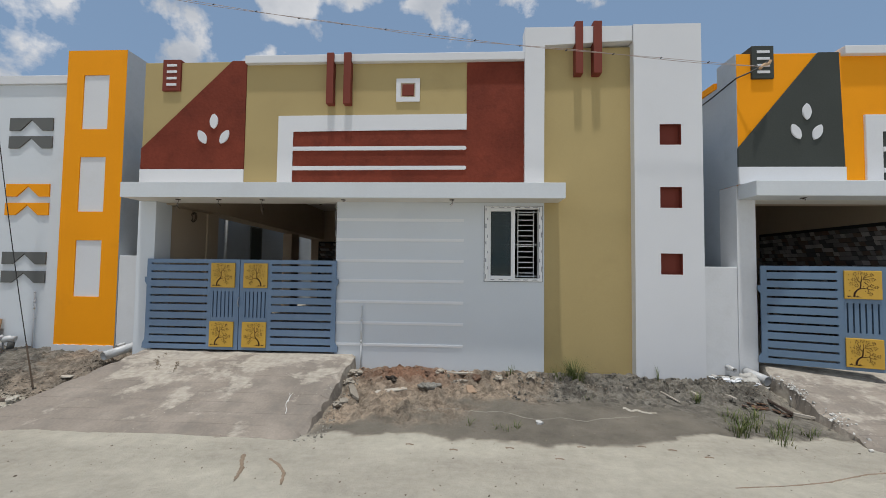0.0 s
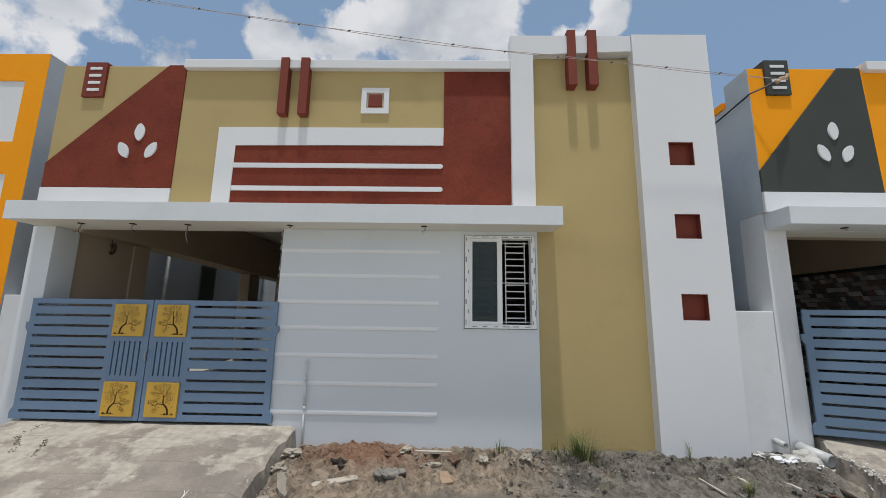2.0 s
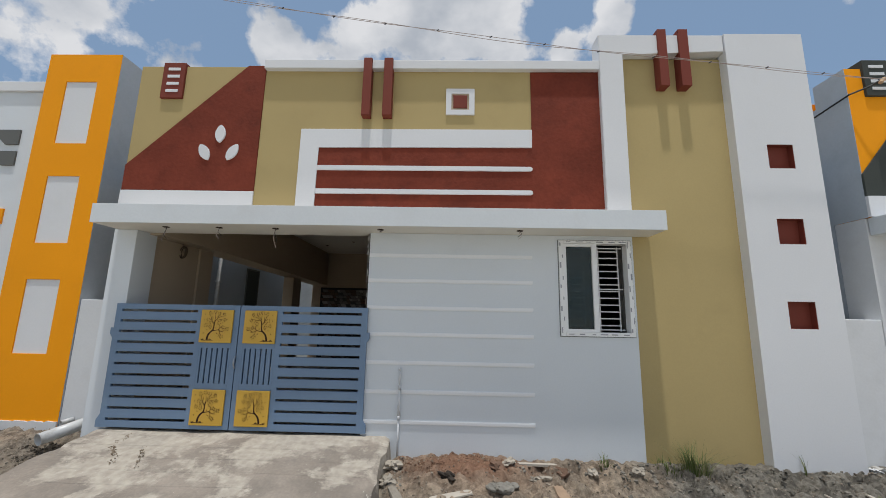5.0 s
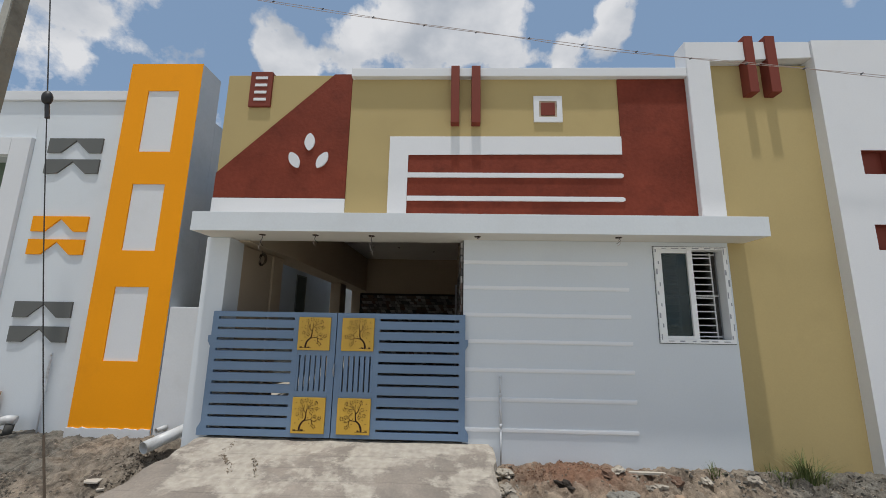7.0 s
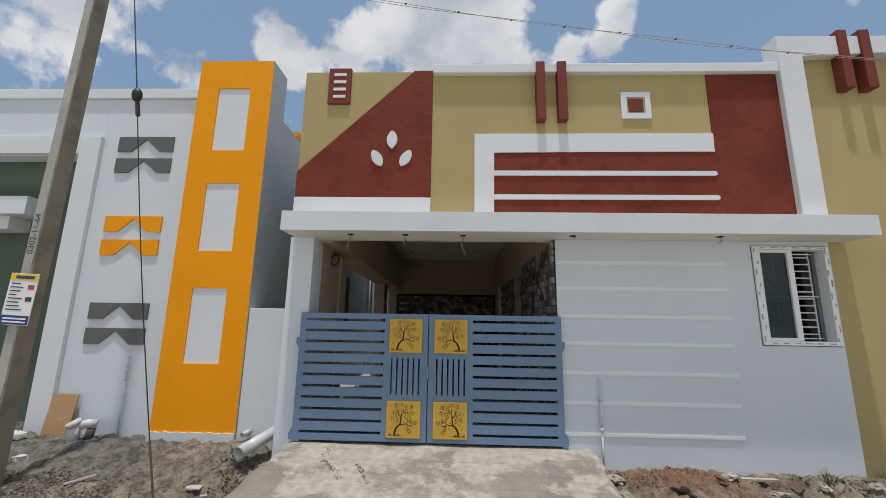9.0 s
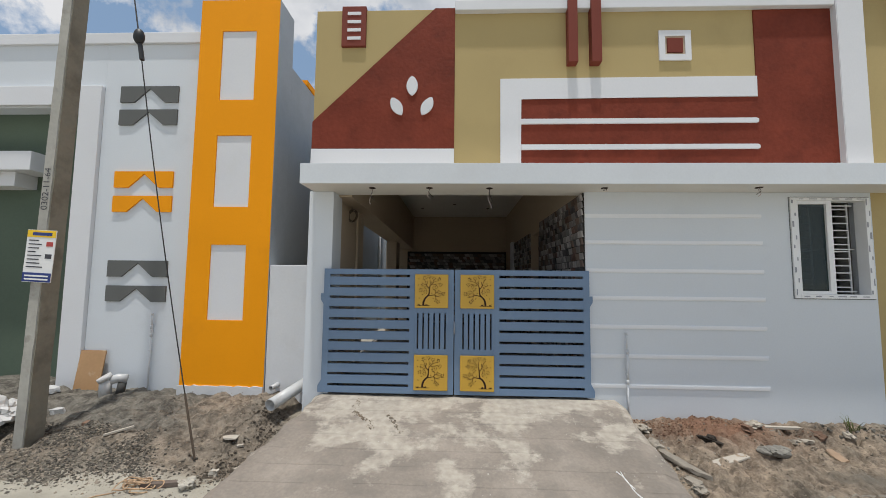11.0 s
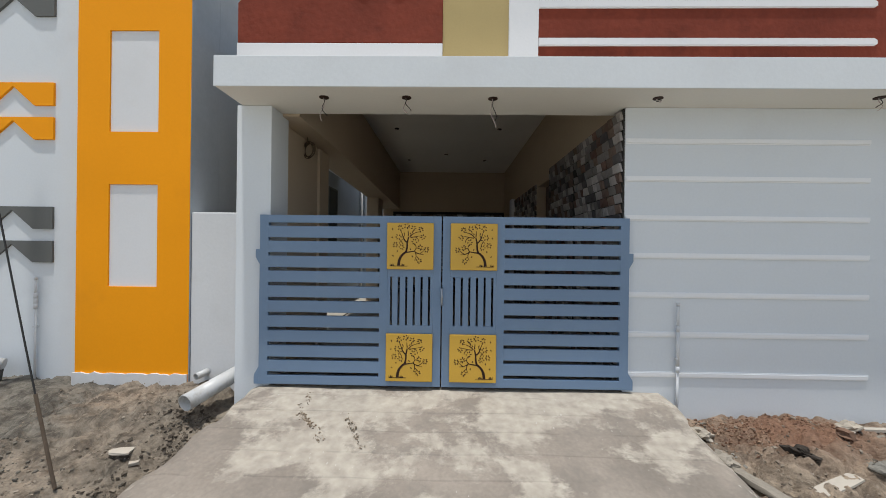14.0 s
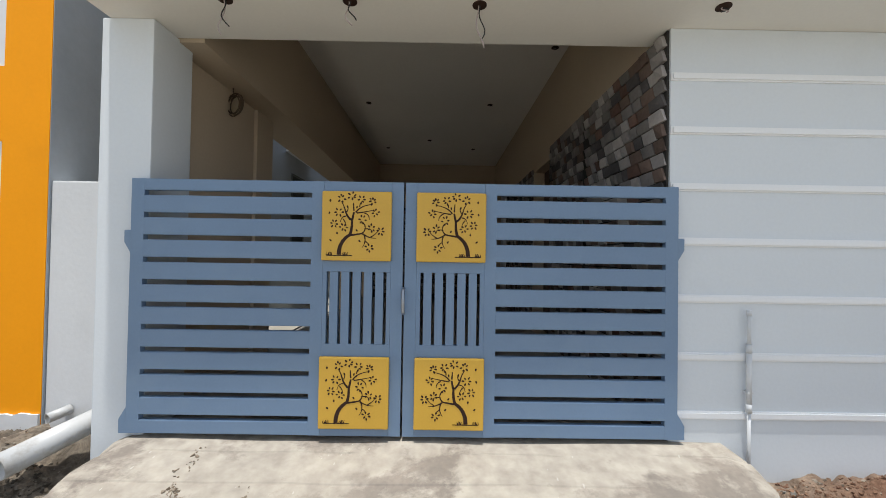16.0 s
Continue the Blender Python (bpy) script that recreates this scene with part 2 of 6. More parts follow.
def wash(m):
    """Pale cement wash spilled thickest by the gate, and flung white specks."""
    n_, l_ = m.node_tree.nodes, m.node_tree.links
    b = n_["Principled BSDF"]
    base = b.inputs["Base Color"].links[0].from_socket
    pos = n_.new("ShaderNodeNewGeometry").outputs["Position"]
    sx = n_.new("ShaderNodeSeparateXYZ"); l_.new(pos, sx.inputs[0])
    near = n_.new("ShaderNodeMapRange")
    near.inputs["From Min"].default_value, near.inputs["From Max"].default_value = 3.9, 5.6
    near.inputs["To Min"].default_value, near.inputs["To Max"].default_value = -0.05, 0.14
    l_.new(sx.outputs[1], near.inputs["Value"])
    t = n_.new("ShaderNodeTexNoise")
    t.inputs["Scale"].default_value, t.inputs["Detail"].default_value = 1.9, 12
    t.inputs["Roughness"].default_value, t.inputs["Distortion"].default_value = 0.68, 0.15
    along = n_.new("ShaderNodeMapping"); along.inputs["Scale"].default_value = (1.0, 1.15, 1.0)
    l_.new(pos, along.inputs["Vector"])
    l_.new(along.outputs[0], t.inputs["Vector"])
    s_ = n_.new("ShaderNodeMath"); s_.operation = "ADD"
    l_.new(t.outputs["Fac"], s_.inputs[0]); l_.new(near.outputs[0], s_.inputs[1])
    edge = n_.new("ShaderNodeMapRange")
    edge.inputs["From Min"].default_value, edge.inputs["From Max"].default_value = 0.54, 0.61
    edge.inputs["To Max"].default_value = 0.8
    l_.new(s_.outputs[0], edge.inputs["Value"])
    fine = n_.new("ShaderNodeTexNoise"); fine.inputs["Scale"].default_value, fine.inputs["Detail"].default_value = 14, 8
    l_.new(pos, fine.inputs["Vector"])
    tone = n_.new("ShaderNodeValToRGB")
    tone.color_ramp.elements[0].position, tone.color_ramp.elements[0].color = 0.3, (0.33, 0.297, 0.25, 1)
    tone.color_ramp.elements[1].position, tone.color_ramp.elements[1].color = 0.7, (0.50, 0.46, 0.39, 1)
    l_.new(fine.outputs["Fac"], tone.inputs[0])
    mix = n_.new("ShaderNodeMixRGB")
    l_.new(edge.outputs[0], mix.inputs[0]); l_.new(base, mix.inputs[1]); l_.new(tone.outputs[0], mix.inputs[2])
    vo = n_.new("ShaderNodeTexVoronoi"); vo.inputs["Scale"].default_value = 24
    drop = n_.new("ShaderNodeMapping"); drop.inputs["Scale"].default_value = (1.3, 0.45, 1.0); drop.inputs["Rotation"].default_value = (0, 0, 0.4)
    l_.new(pos, drop.inputs["Vector"]); l_.new(drop.outputs[0], vo.inputs["Vector"])
    patch = n_.new("ShaderNodeTexNoise"); patch.inputs["Scale"].default_value = 2.6
    l_.new(pos, patch.inputs["Vector"])
    size = n_.new("ShaderNodeMapRange")
    size.inputs["From Min"].default_value, size.inputs["From Max"].default_value = 0.45, 0.75
    size.inputs["To Min"].default_value, size.inputs["To Max"].default_value = 0.0, 0.19
    l_.new(patch.outputs["Fac"], size.inputs["Value"])
    less = n_.new("ShaderNodeMath"); less.operation = "LESS_THAN"
    l_.new(vo.outputs["Distance"], less.inputs[0]); l_.new(size.outputs[0], less.inputs[1])
    soft_ = n_.new("ShaderNodeMath"); soft_.operation = "MULTIPLY"; soft_.inputs[1].default_value = 0.45
    l_.new(less.outputs[0], soft_.inputs[0])
    mix2 = n_.new("ShaderNodeMixRGB"); mix2.inputs[2].default_value = (0.6, 0.58, 0.53, 1)
    l_.new(soft_.outputs[0], mix2.inputs[0]); l_.new(mix.outputs[0], mix2.inputs[1])
    l_.new(mix2.outputs[0], b.inputs["Base Color"])


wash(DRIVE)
SCREED = mat("pale_screed", (0.38, 0.36, 0.31), 0.9, 0.12, 2.5, 30, 0.4, coord="Position")
RUBBLE = mat("broken_concrete", (0.32, 0.288, 0.24), 0.95, 0.2, 5, 40, 0.8, per_object=0.3)
BRICKBIT = mat("broken_brick", (0.19, 0.12, 0.085), 0.95, 0.2, 8, 50, 0.6, per_object=0.3)
TIMBER = mat("pale_offcut_board", (0.45, 0.41, 0.35), 0.8, 0.1, 4, 40, 0.2)
ROPE = mat("tan_rope", (0.46, 0.32, 0.2), 0.9, 0.2, 12, 90, 0.3)
PAPER = mat("soiled_paper", (0.46, 0.43, 0.37), 0.8, 0.15, 8, 60, 0.3, stain=(0.3, 0.27, 0.22), stain_at=(0.5, 0.62))
CRUST = mat("pale_silt", (0.27, 0.25, 0.21), 0.9, 0.2, 6, 50, 0.3)
BAG = mat("white_plastic_sheet", (0.52, 0.52, 0.51), 0.5, 0.06, 5, 40, 0.2)
FLOORTILE = mat("carport_floor", (0.32, 0.305, 0.28), 0.5, 0.08, 2, 30, 0.1)
COIL = mat("dusty_cable_coil", (0.10, 0.07, 0.045), 0.7, 0.2, 9, 60, 0.1)
CHALK = mat("white_spill", (0.80, 0.80, 0.78), 0.9, 0.05, 9, 60, 0.1)

GLASS = bpy.data.materials.new("tinted_glass")
GLASS.use_nodes = True
gb = GLASS.node_tree.nodes["Principled BSDF"]
gb.inputs["Base Color"].default_value = (0.05, 0.072, 0.074, 1)
gb.inputs["Roughness"].default_value = 0.03
gb.inputs["IOR"].default_value = 1.5
gb.inputs["Transmission Weight"].default_value = 0.0


gmix_ = GLASS.node_tree.nodes.new("ShaderNodeMixShader")
gtr = GLASS.node_tree.nodes.new("ShaderNodeBsdfTransparent")
gtr.inputs[0].default_value = (0.60, 0.67, 0.69, 1)
gmix_.inputs[0].default_value = 0.48
GLASS.node_tree.links.new(gb.outputs[0], gmix_.inputs[1])
GLASS.node_tree.links.new(gtr.outputs[0], gmix_.inputs[2])
GLASS.node_tree.links.new(gmix_.outputs[0], GLASS.node_tree.nodes["Material Output"].inputs[0])


# ---------- mesh helpers ----------
def finish(name, bm, material, smooth=False):
    me = bpy.data.meshes.new(name)
    bm.to_mesh(me)
    bm.free()
    for m in (material if isinstance(material, (list, tuple)) else [material]):
        me.materials.append(m)
    if smooth:
        for p in me.polygons:
            p.use_smooth = len(p.vertices) <= 4
    return me


def part(name, bm, material, parent=None, label="", smooth=False):
    """Link a bmesh as one mesh object under a thing or a part."""
    ob = new(name, finish(name, bm, material, smooth))
    if parent:
        ob.parent = parent
    if label:
        ob["label"] = label
    return ob


def thing(name, label, category, group="", kind="", at=(0, 0, 0)):
    e = new(name)
    e.empty_display_size = 0.1
    e.location = at
    return tagged(e, label, category, group, kind)


def box(bm, x0, x1, y0, y1, z0, z1, bevel=0.0, mi=0):
    vs = [bm.verts.new((x, y, z)) for z in (z0, z1) for y in (y0, y1) for x in (x0, x1)]
    quads = ((0, 2, 3, 1), (4, 5, 7, 6), (0, 1, 5, 4), (1, 3, 7, 5), (3, 2, 6, 7), (2, 0, 4, 6))
    fs = [bm.faces.new([vs[i] for i in q]) for q in quads]
    for f in fs:
        f.material_index = mi
    if bevel:
        es = {e for f in fs for e in f.edges}
        bmesh.ops.bevel(bm, geom=list(es), offset=bevel, segments=2, profile=0.6, affect="EDGES")
    return bm


def bx(x0, x1, y0, y1, z0, z1, bevel=0.004):
    return box(bmesh.new(), x0, x1, y0, y1, z0, z1, bevel)


def prism(bm, pts, y0, y1, bevel=0.0):
    """A plate on a facade: outline in x, z (anticlockwise seen from the street), from front y0 to back y1."""
    a = [bm.verts.new((x, y0, z)) for x, z in pts]
    b = [bm.verts.new((x, y1, z)) for x, z in pts]
    fs = [bm.faces.new(a), bm.faces.new(b[::-1])]
    n = len(pts)
    for i in range(n):
        j = (i + 1) % n
        fs.append(bm.faces.new((a[j], a[i], b[i], b[j])))
    if bevel:
        bmesh.ops.bevel(bm, geom=[e for e in fs[0].edges], offset=bevel, segments=2, affect="EDGES")
    return bm


def holed(xs, zs, holes, y0, y1):
    """One solid wall from x, z grid lines, with the listed cells (i, k) left open. Runs through its whole thickness."""
    bm = bmesh.new()
    v = {}
    def vert(i, k, s):
        if (i, k, s) not in v:
            v[i, k, s] = bm.verts.new((xs[i], y0 if s == 0 else y1, zs[k]))
        return v[i, k, s]
    solid = lambda i, k: 0 <= i < len(xs) - 1 and 0 <= k < len(zs) - 1 and (i, k) not in holes
    for i in range(len(xs) - 1):
        for k in range(len(zs) - 1):
            if not solid(i, k):
                continue
            bm.faces.new((vert(i, k, 0), vert(i + 1, k, 0), vert(i + 1, k + 1, 0), vert(i, k + 1, 0)))
            bm.faces.new((vert(i, k, 1), vert(i, k + 1, 1), vert(i + 1, k + 1, 1), vert(i + 1, k, 1)))
            for ni, nk, p, q in ((i - 1, k, (i, k + 1), (i, k)), (i + 1, k, (i + 1, k), (i + 1, k + 1)), (i, k - 1, (i, k), (i + 1, k)), (i, k + 1, (i + 1, k + 1), (i, k + 1))):
                if not solid(ni, nk):
                    bm.faces.new((vert(*p, 0), vert(*p, 1), vert(*q, 1), vert(*q, 0)))
    return bm


def tube(bm, pts, r, sides=8, cap=True, taper=None):
    """A round bar along a line of points."""
    rings = []
    up = Vector((0.13, 0.31, 0.94))
    for i, p in enumerate(pts):
        p = Vector(p)
        a, b = Vector(pts[max(i - 1, 0)]), Vector(pts[min(i + 1, len(pts) - 1)])
        d = (b - a).normalized()
        u = d.cross(up).normalized()
        v = d.cross(u)
        rr = r if taper is None else r + (taper - r) * i / (len(pts) - 1)
        rings.append([bm.verts.new(p + (u * math.cos(2 * math.pi * k / sides) + v * math.sin(2 * math.pi * k / sides)) * rr) for k in range(sides)])
    for s, e in zip(rings, rings[1:]):
        for k in range(sides):
            bm.faces.new((s[k], s[(k + 1) % sides], e[(k + 1) % sides], e[k]))
    if cap:
        bm.faces.new(rings[0][::-1])
        bm.faces.new(rings[-1])
    return bm


def pipe(bm, a, b, r, wall=0.006, sides=24):
    """An open pipe with a wall, from a to b."""
    a, b = Vector(a), Vector(b)
    d = (b - a).normalized()
    u = d.cross(Vector((0.1, 0.2, 0.97))).normalized()
    v = d.cross(u)
    ring = lambda p, rr: [bm.verts.new(p + (u * math.cos(2 * math.pi * k / sides) + v * math.sin(2 * math.pi * k / sides)) * rr) for k in range(sides)]
    loops = [ring(a, r), ring(b, r), ring(b, r - wall), ring(a, r - wall)]
    for i in range(4):
        s, e = loops[i], loops[(i + 1) % 4]
        for k in range(sides):
            f = bm.faces.new((s[k], s[(k + 1) % sides], e[(k + 1) % sides], e[k]))
            f.smooth = i in (0, 2)
    return bm


def chunk(bm, c, size, seed, rough=0.3, flat=1.0, sub=2, cut=0.75):
    """A broken lump."""
    r = random.Random(seed)
    out = bmesh.ops.create_icosphere(bm, subdivisions=sub, radius=1.0)
    off = Vector((r.random() * 50, r.random() * 50, r.random() * 50))
    turn = Euler((r.uniform(-0.4, 0.4), r.uniform(-0.4, 0.4), r.uniform(0, 6.28))).to_matrix()
    for vtx in out["verts"]:
        k = 1 + rough * noise.noise(vtx.co * 1.3 + off) + rough * 0.5 * noise.noise(vtx.co * 3.1 + off) + rough * 0.25 * noise.noise(vtx.co * 8.0 + off)
        q = vtx.co * k
        q = Vector((max(-cut, min(cut, q.x)), max(-cut, min(cut, q.y)), max(-cut, min(cut, q.z)) * flat))
        vtx.co = Vector(c) + turn @ (q * size)
    return bm


# ---------- ground ----------
def smooth01(a, b, t):
    t = max(0.0, min(1.0, (t - a) / (b - a)))
    return t * t * (3 - 2 * t)


def ramp_z(y):
    """The top of the driveway slab."""
    return 0.435 - 0.215 * (5.55 - y) if y < 5.55 else 0.435


STREET = 0.06


def soil_mask(x, y):
    n1 = noise.fractal(Vector((x * 0.9, y * 0.9, 3.0)), 0.6, 2.1, 5)
    shore = 3.92 - 0.14 * math.exp(-((x - 0.45) / 0.9) ** 2) + 0.22 * smooth01(1.1, 2.4, x)
    right = smooth01(shore - 0.03, shore + 0.05, y + 0.16 * n1) * smooth01(-1.75, -1.5, x) * (1 - smooth01(3.4, 4.0, x))
    left = smooth01(4.62, 4.9, y + 0.3 * n1 - 0.10 * min(0.0, x + 6.0)) * (1 - smooth01(-5.0, -4.7, x + 0.1 * n1))
    return right, left


def ground_z(x, y):
    n1 = noise.fractal(Vector((x * 1.3, y * 1.3, 0.0)), 0.7, 2.1, 4)
    n2 = noise.fractal(Vector((x * 5.0, y * 5.0, 7.0)), 0.8, 2.1, 5)
    n3 = noise.fractal(Vector((x * 14.0, y * 14.0, 9.0)), 0.9, 2.1, 3)
    n4 = noise.fractal(Vector((x * 34.0, y * 34.0, 4.0)), 0.9, 2.1, 2)
    right, left = soil_mask(x, y)
    z = STREET + 0.006 * n1
    dug = 1 - smooth01(-0.55, 0.45, x + 0.8 * n1)
    bank = smooth01(4.75, 5.35, y + 0.14 * n1)
    calm = 1 - 0.6 * smooth01(5.40, 5.55, y)
    zr = 0.035 * smooth01(4.2, 4.7, y) + 0.165 * bank + calm * ((0.012 + 0.026 * bank) * n2 + (0.006 + 0.03 * bank) * n3 + 0.018 * bank * n4)
    zr += dug * (1 - bank) * (0.03 + 0.045 * n2 + 0.026 * n3 + 0.012 * n4) * smooth01(4.15, 4.4, y)
    rid = 1 - abs(noise.noise(Vector((x * 3.4 + 0.5 * n1, y * 4.2, 17.0)))) * 2
    rid2 = 1 - abs(noise.noise(Vector((x * 7.5 + 1.1 * n1, y * 6.0 - 2.0 * x, 31.0)))) * 2
    zr += calm * bank * (0.04 * n1 - 0.055 * max(0.0, rid) ** 3 - 0.075 * max(0.0, rid2) ** 4)
    heap = math.exp(-((x + 0.95) / 0.5) ** 2 - ((y - 5.42) / 0.24) ** 2)
    zr = zr * (1 - 0.55 * heap) + heap * (0.165 + 0.012 * n2 + 0.008 * n3)
    zl = 0.28 * smooth01(4.7, 5.75, y) + (0.015 + 0.02 * smooth01(4.8, 5.2, y)) * n2 + 0.022 * n3 + 0.010 * n4 * smooth01(4.7, 5.1, y)
    zl += 0.03 * n1 * smooth01(4.7, 5.1, y) - 0.03 * max(0.0, rid) ** 3 * smooth01(4.7, 5.1, y)
    zl -= 0.10 * math.exp(-((x + 5.02 + 0.16 * (5.5 - y)) / 0.14) ** 2) * smooth01(4.5, 5.0, y)
    zl += 0.05 * math.exp(-((x + 6.6) / 0.7) ** 2 - ((y - 4.95) / 0.3) ** 2)
    z += max(right, 0) * zr + max(left, 0) * zl
    if y > 5.6:
        z = max(z, 0.2)
    return z


def spaced(lo, hi, fine_lo, fine_hi, step, far):
    mid = list(np.arange(fine_lo, fine_hi + 1e-6, step))
    out, d, s = [], step, fine_lo
    while s > lo:
        d = min(d * 1.35, far); s -= d; out.insert(0, s)
    right, d, s = [], step, mid[-1]
    while s < hi:
        d = min(d * 1.35, far); s += d; right.append(s)
    return out + mid + right


gx = spaced(-900, 900, -8.4, 4.2, 0.019, 300)
gy = spaced(-900, 900, 4.0, 5.64, 0.016, 300)
verts = [(x, y, ground_z(x, y) if -12 < x < 9 and 2 < y < 6.6 else STREET + (0.14 if y >= 6.6 and -30 < x < 30 and y < 14 else 0.0)) for y in gy for x in gx]
nx = len(gx)
faces = [(j * nx + i, j * nx + i + 1, (j + 1) * nx + i + 1, (j + 1) * nx + i) for j in range(len(gy) - 1) for i in range(nx - 1)]
me = bpy.data.meshes.new("ground")
me.from_pydata(verts, [], faces)
for p in me.polygons:
    p.use_smooth = True
layer = me.color_attributes.new("cover", "FLOAT_COLOR", "POINT")
cols = np.zeros((len(verts), 4), dtype=np.float32)
for k, (x, y, z) in enumerate(verts):
    if -12 < x < 9 and 2 < y < 6.6:
        r_, l_ = soil_mask(x, y)
        n1 = noise.fractal(Vector((x * 1.1, y * 1.6, 21.0)), 0.7, 2.1, 4)
        s = max(r_, l_)
        heap = math.exp(-((x + 0.8) / 0.55) ** 2 - ((y - 5.38) / 0.22) ** 2)
        wet = r_ * (1 - smooth01(4.72, 4.95, y + 0.2 * n1)) * max(smooth01(-0.75, 0.1, x + 0.7 * n1), 1 - smooth01(4.15, 4.4, y + 0.25 * n1)) * (1 - 0.8 * smooth01(2.3, 2.7, x + 0.3 * n1))
        grey = smooth01(0.3, 1.3, x + 0.6 * n1) * r_
        sand = smooth01(5.12, 5.24, y + 0.12 * n1 + 0.10 * (x + 6.6)) * (1 - smooth01(-6.05, -5.75, x + 0.2 * n1))
        cols[k] = (s, wet, min(1, heap * 1.3) * r_, max(grey, l_ * (0.45 + 0.55 * sand)))
layer.data.foreach_set("color", cols.ravel())

GROUND = bpy.data.materials.new("street_and_soil")
GROUND.use_nodes = True
n, l = GROUND.node_tree.nodes, GROUND.node_tree.links
gbsdf = n["Principled BSDF"]
gbsdf.inputs["Roughness"].default_value = 0.92
attr = n.new("ShaderNodeAttribute"); attr.attribute_name = "cover"
sep = n.new("ShaderNodeSeparateColor")
l.new(attr.outputs["Color"], sep.inputs[0])
geo = n.new("ShaderNodeNewGeometry")


def gnoise(scale, detail=8, rough=0.6, dist=0.0, stretch=(1, 1, 1)):
    mp = n.new("ShaderNodeMapping"); mp.inputs["Scale"].default_value = stretch
    t = n.new("ShaderNodeTexNoise")
    t.inputs["Scale"].default_value, t.inputs["Detail"].default_value = scale, detail
    t.inputs["Roughness"].default_value, t.inputs["Distortion"].default_value = rough, dist
    l.new(geo.outputs["Position"], mp.inputs["Vector"]); l.new(mp.outputs[0], t.inputs["Vector"])
    return t.outputs["Fac"]


def gramp(fac, p0, c0, p1, c1):
    r = n.new("ShaderNodeValToRGB")
    r.color_ramp.elements[0].position, r.color_ramp.elements[0].color = p0, (*c0, 1)
    r.color_ramp.elements[1].position, r.color_ramp.elements[1].color = p1, (*c1, 1)
    l.new(fac, r.inputs[0])
    return r.outputs[0]


def gmix(fac, a, b):
    m_ = n.new("ShaderNodeMixRGB")
    l.new(fac, m_.inputs[0]); l.new(a, m_.inputs[1]); l.new(b, m_.inputs[2])
    return m_.outputs[0]


street = gmix(gramp(gnoise(0.7, 9, 0.66, 0.0, (0.5, 1.6, 1)), 0.42, (0, 0, 0), 0.62, (1, 1, 1)),
              gramp(gnoise(9, 6), 0.3, (0.43, 0.405, 0.335), 0.7, (0.54, 0.51, 0.425)), gramp(gnoise(16, 6), 0.3, (0.31, 0.285, 0.235), 0.7, (0.42, 0.39, 0.325)))
soil = gmix(gramp(gnoise(2.2, 8, 0.65), 0.4, (0, 0, 0), 0.62, (1, 1, 1)),
            gramp(gnoise(22, 6, 0.7), 0.3, (0.23, 0.182, 0.138), 0.7, (0.43, 0.355, 0.275)), gramp(gnoise(30, 6, 0.7), 0.3, (0.15, 0.127, 0.10), 0.7, (0.31, 0.268, 0.215)))
greysoil = gramp(gnoise(24, 7, 0.72), 0.3, (0.115, 0.11, 0.097), 0.72, (0.23, 0.22, 0.193))
wetsoil = gramp(gnoise(2.4, 8, 0.6), 0.35, (0.125, 0.112, 0.09), 0.65, (0.205, 0.184, 0.148))
redsoil = gramp(gnoise(26, 7, 0.75), 0.3, (0.15, 0.075, 0.045), 0.7, (0.33, 0.19, 0.12))
dark = n.new("ShaderNodeMixRGB"); dark.blend_type = "MULTIPLY"; dark.inputs[0].default_value = 1.0
l.new(gmix(attr.outputs["Alpha"], soil, greysoil), dark.inputs[1])
l.new(gramp(gnoise(7.0, 9, 0.72, 0.6), 0.40, (0.46, 0.43, 0.40), 0.58, (1.22, 1.18, 1.12)), dark.inputs[2])
c = dark.outputs[0]
c = gmix(sep.outputs[1], c, wetsoil)
c = gmix(sep.outputs[2], c, redsoil)
c = gmix(sep.outputs[0], street, c)
l.new(c, gbsdf.inputs["Base Color"])
gbump = n.new("ShaderNodeBump"); gbump.inputs["Strength"].default_value, gbump.inputs["Distance"].default_value = 0.8, 0.035
l.new(gnoise(35, 8, 0.75), gbump.inputs["Height"]); l.new(gbump.outputs[0], gbsdf.inputs["Normal"])
me.materials.append(GROUND)
ground = tagged(new("ground", me), "pale cement street with dug brown and grey soil strips along the plots", "ground", kind="structure")
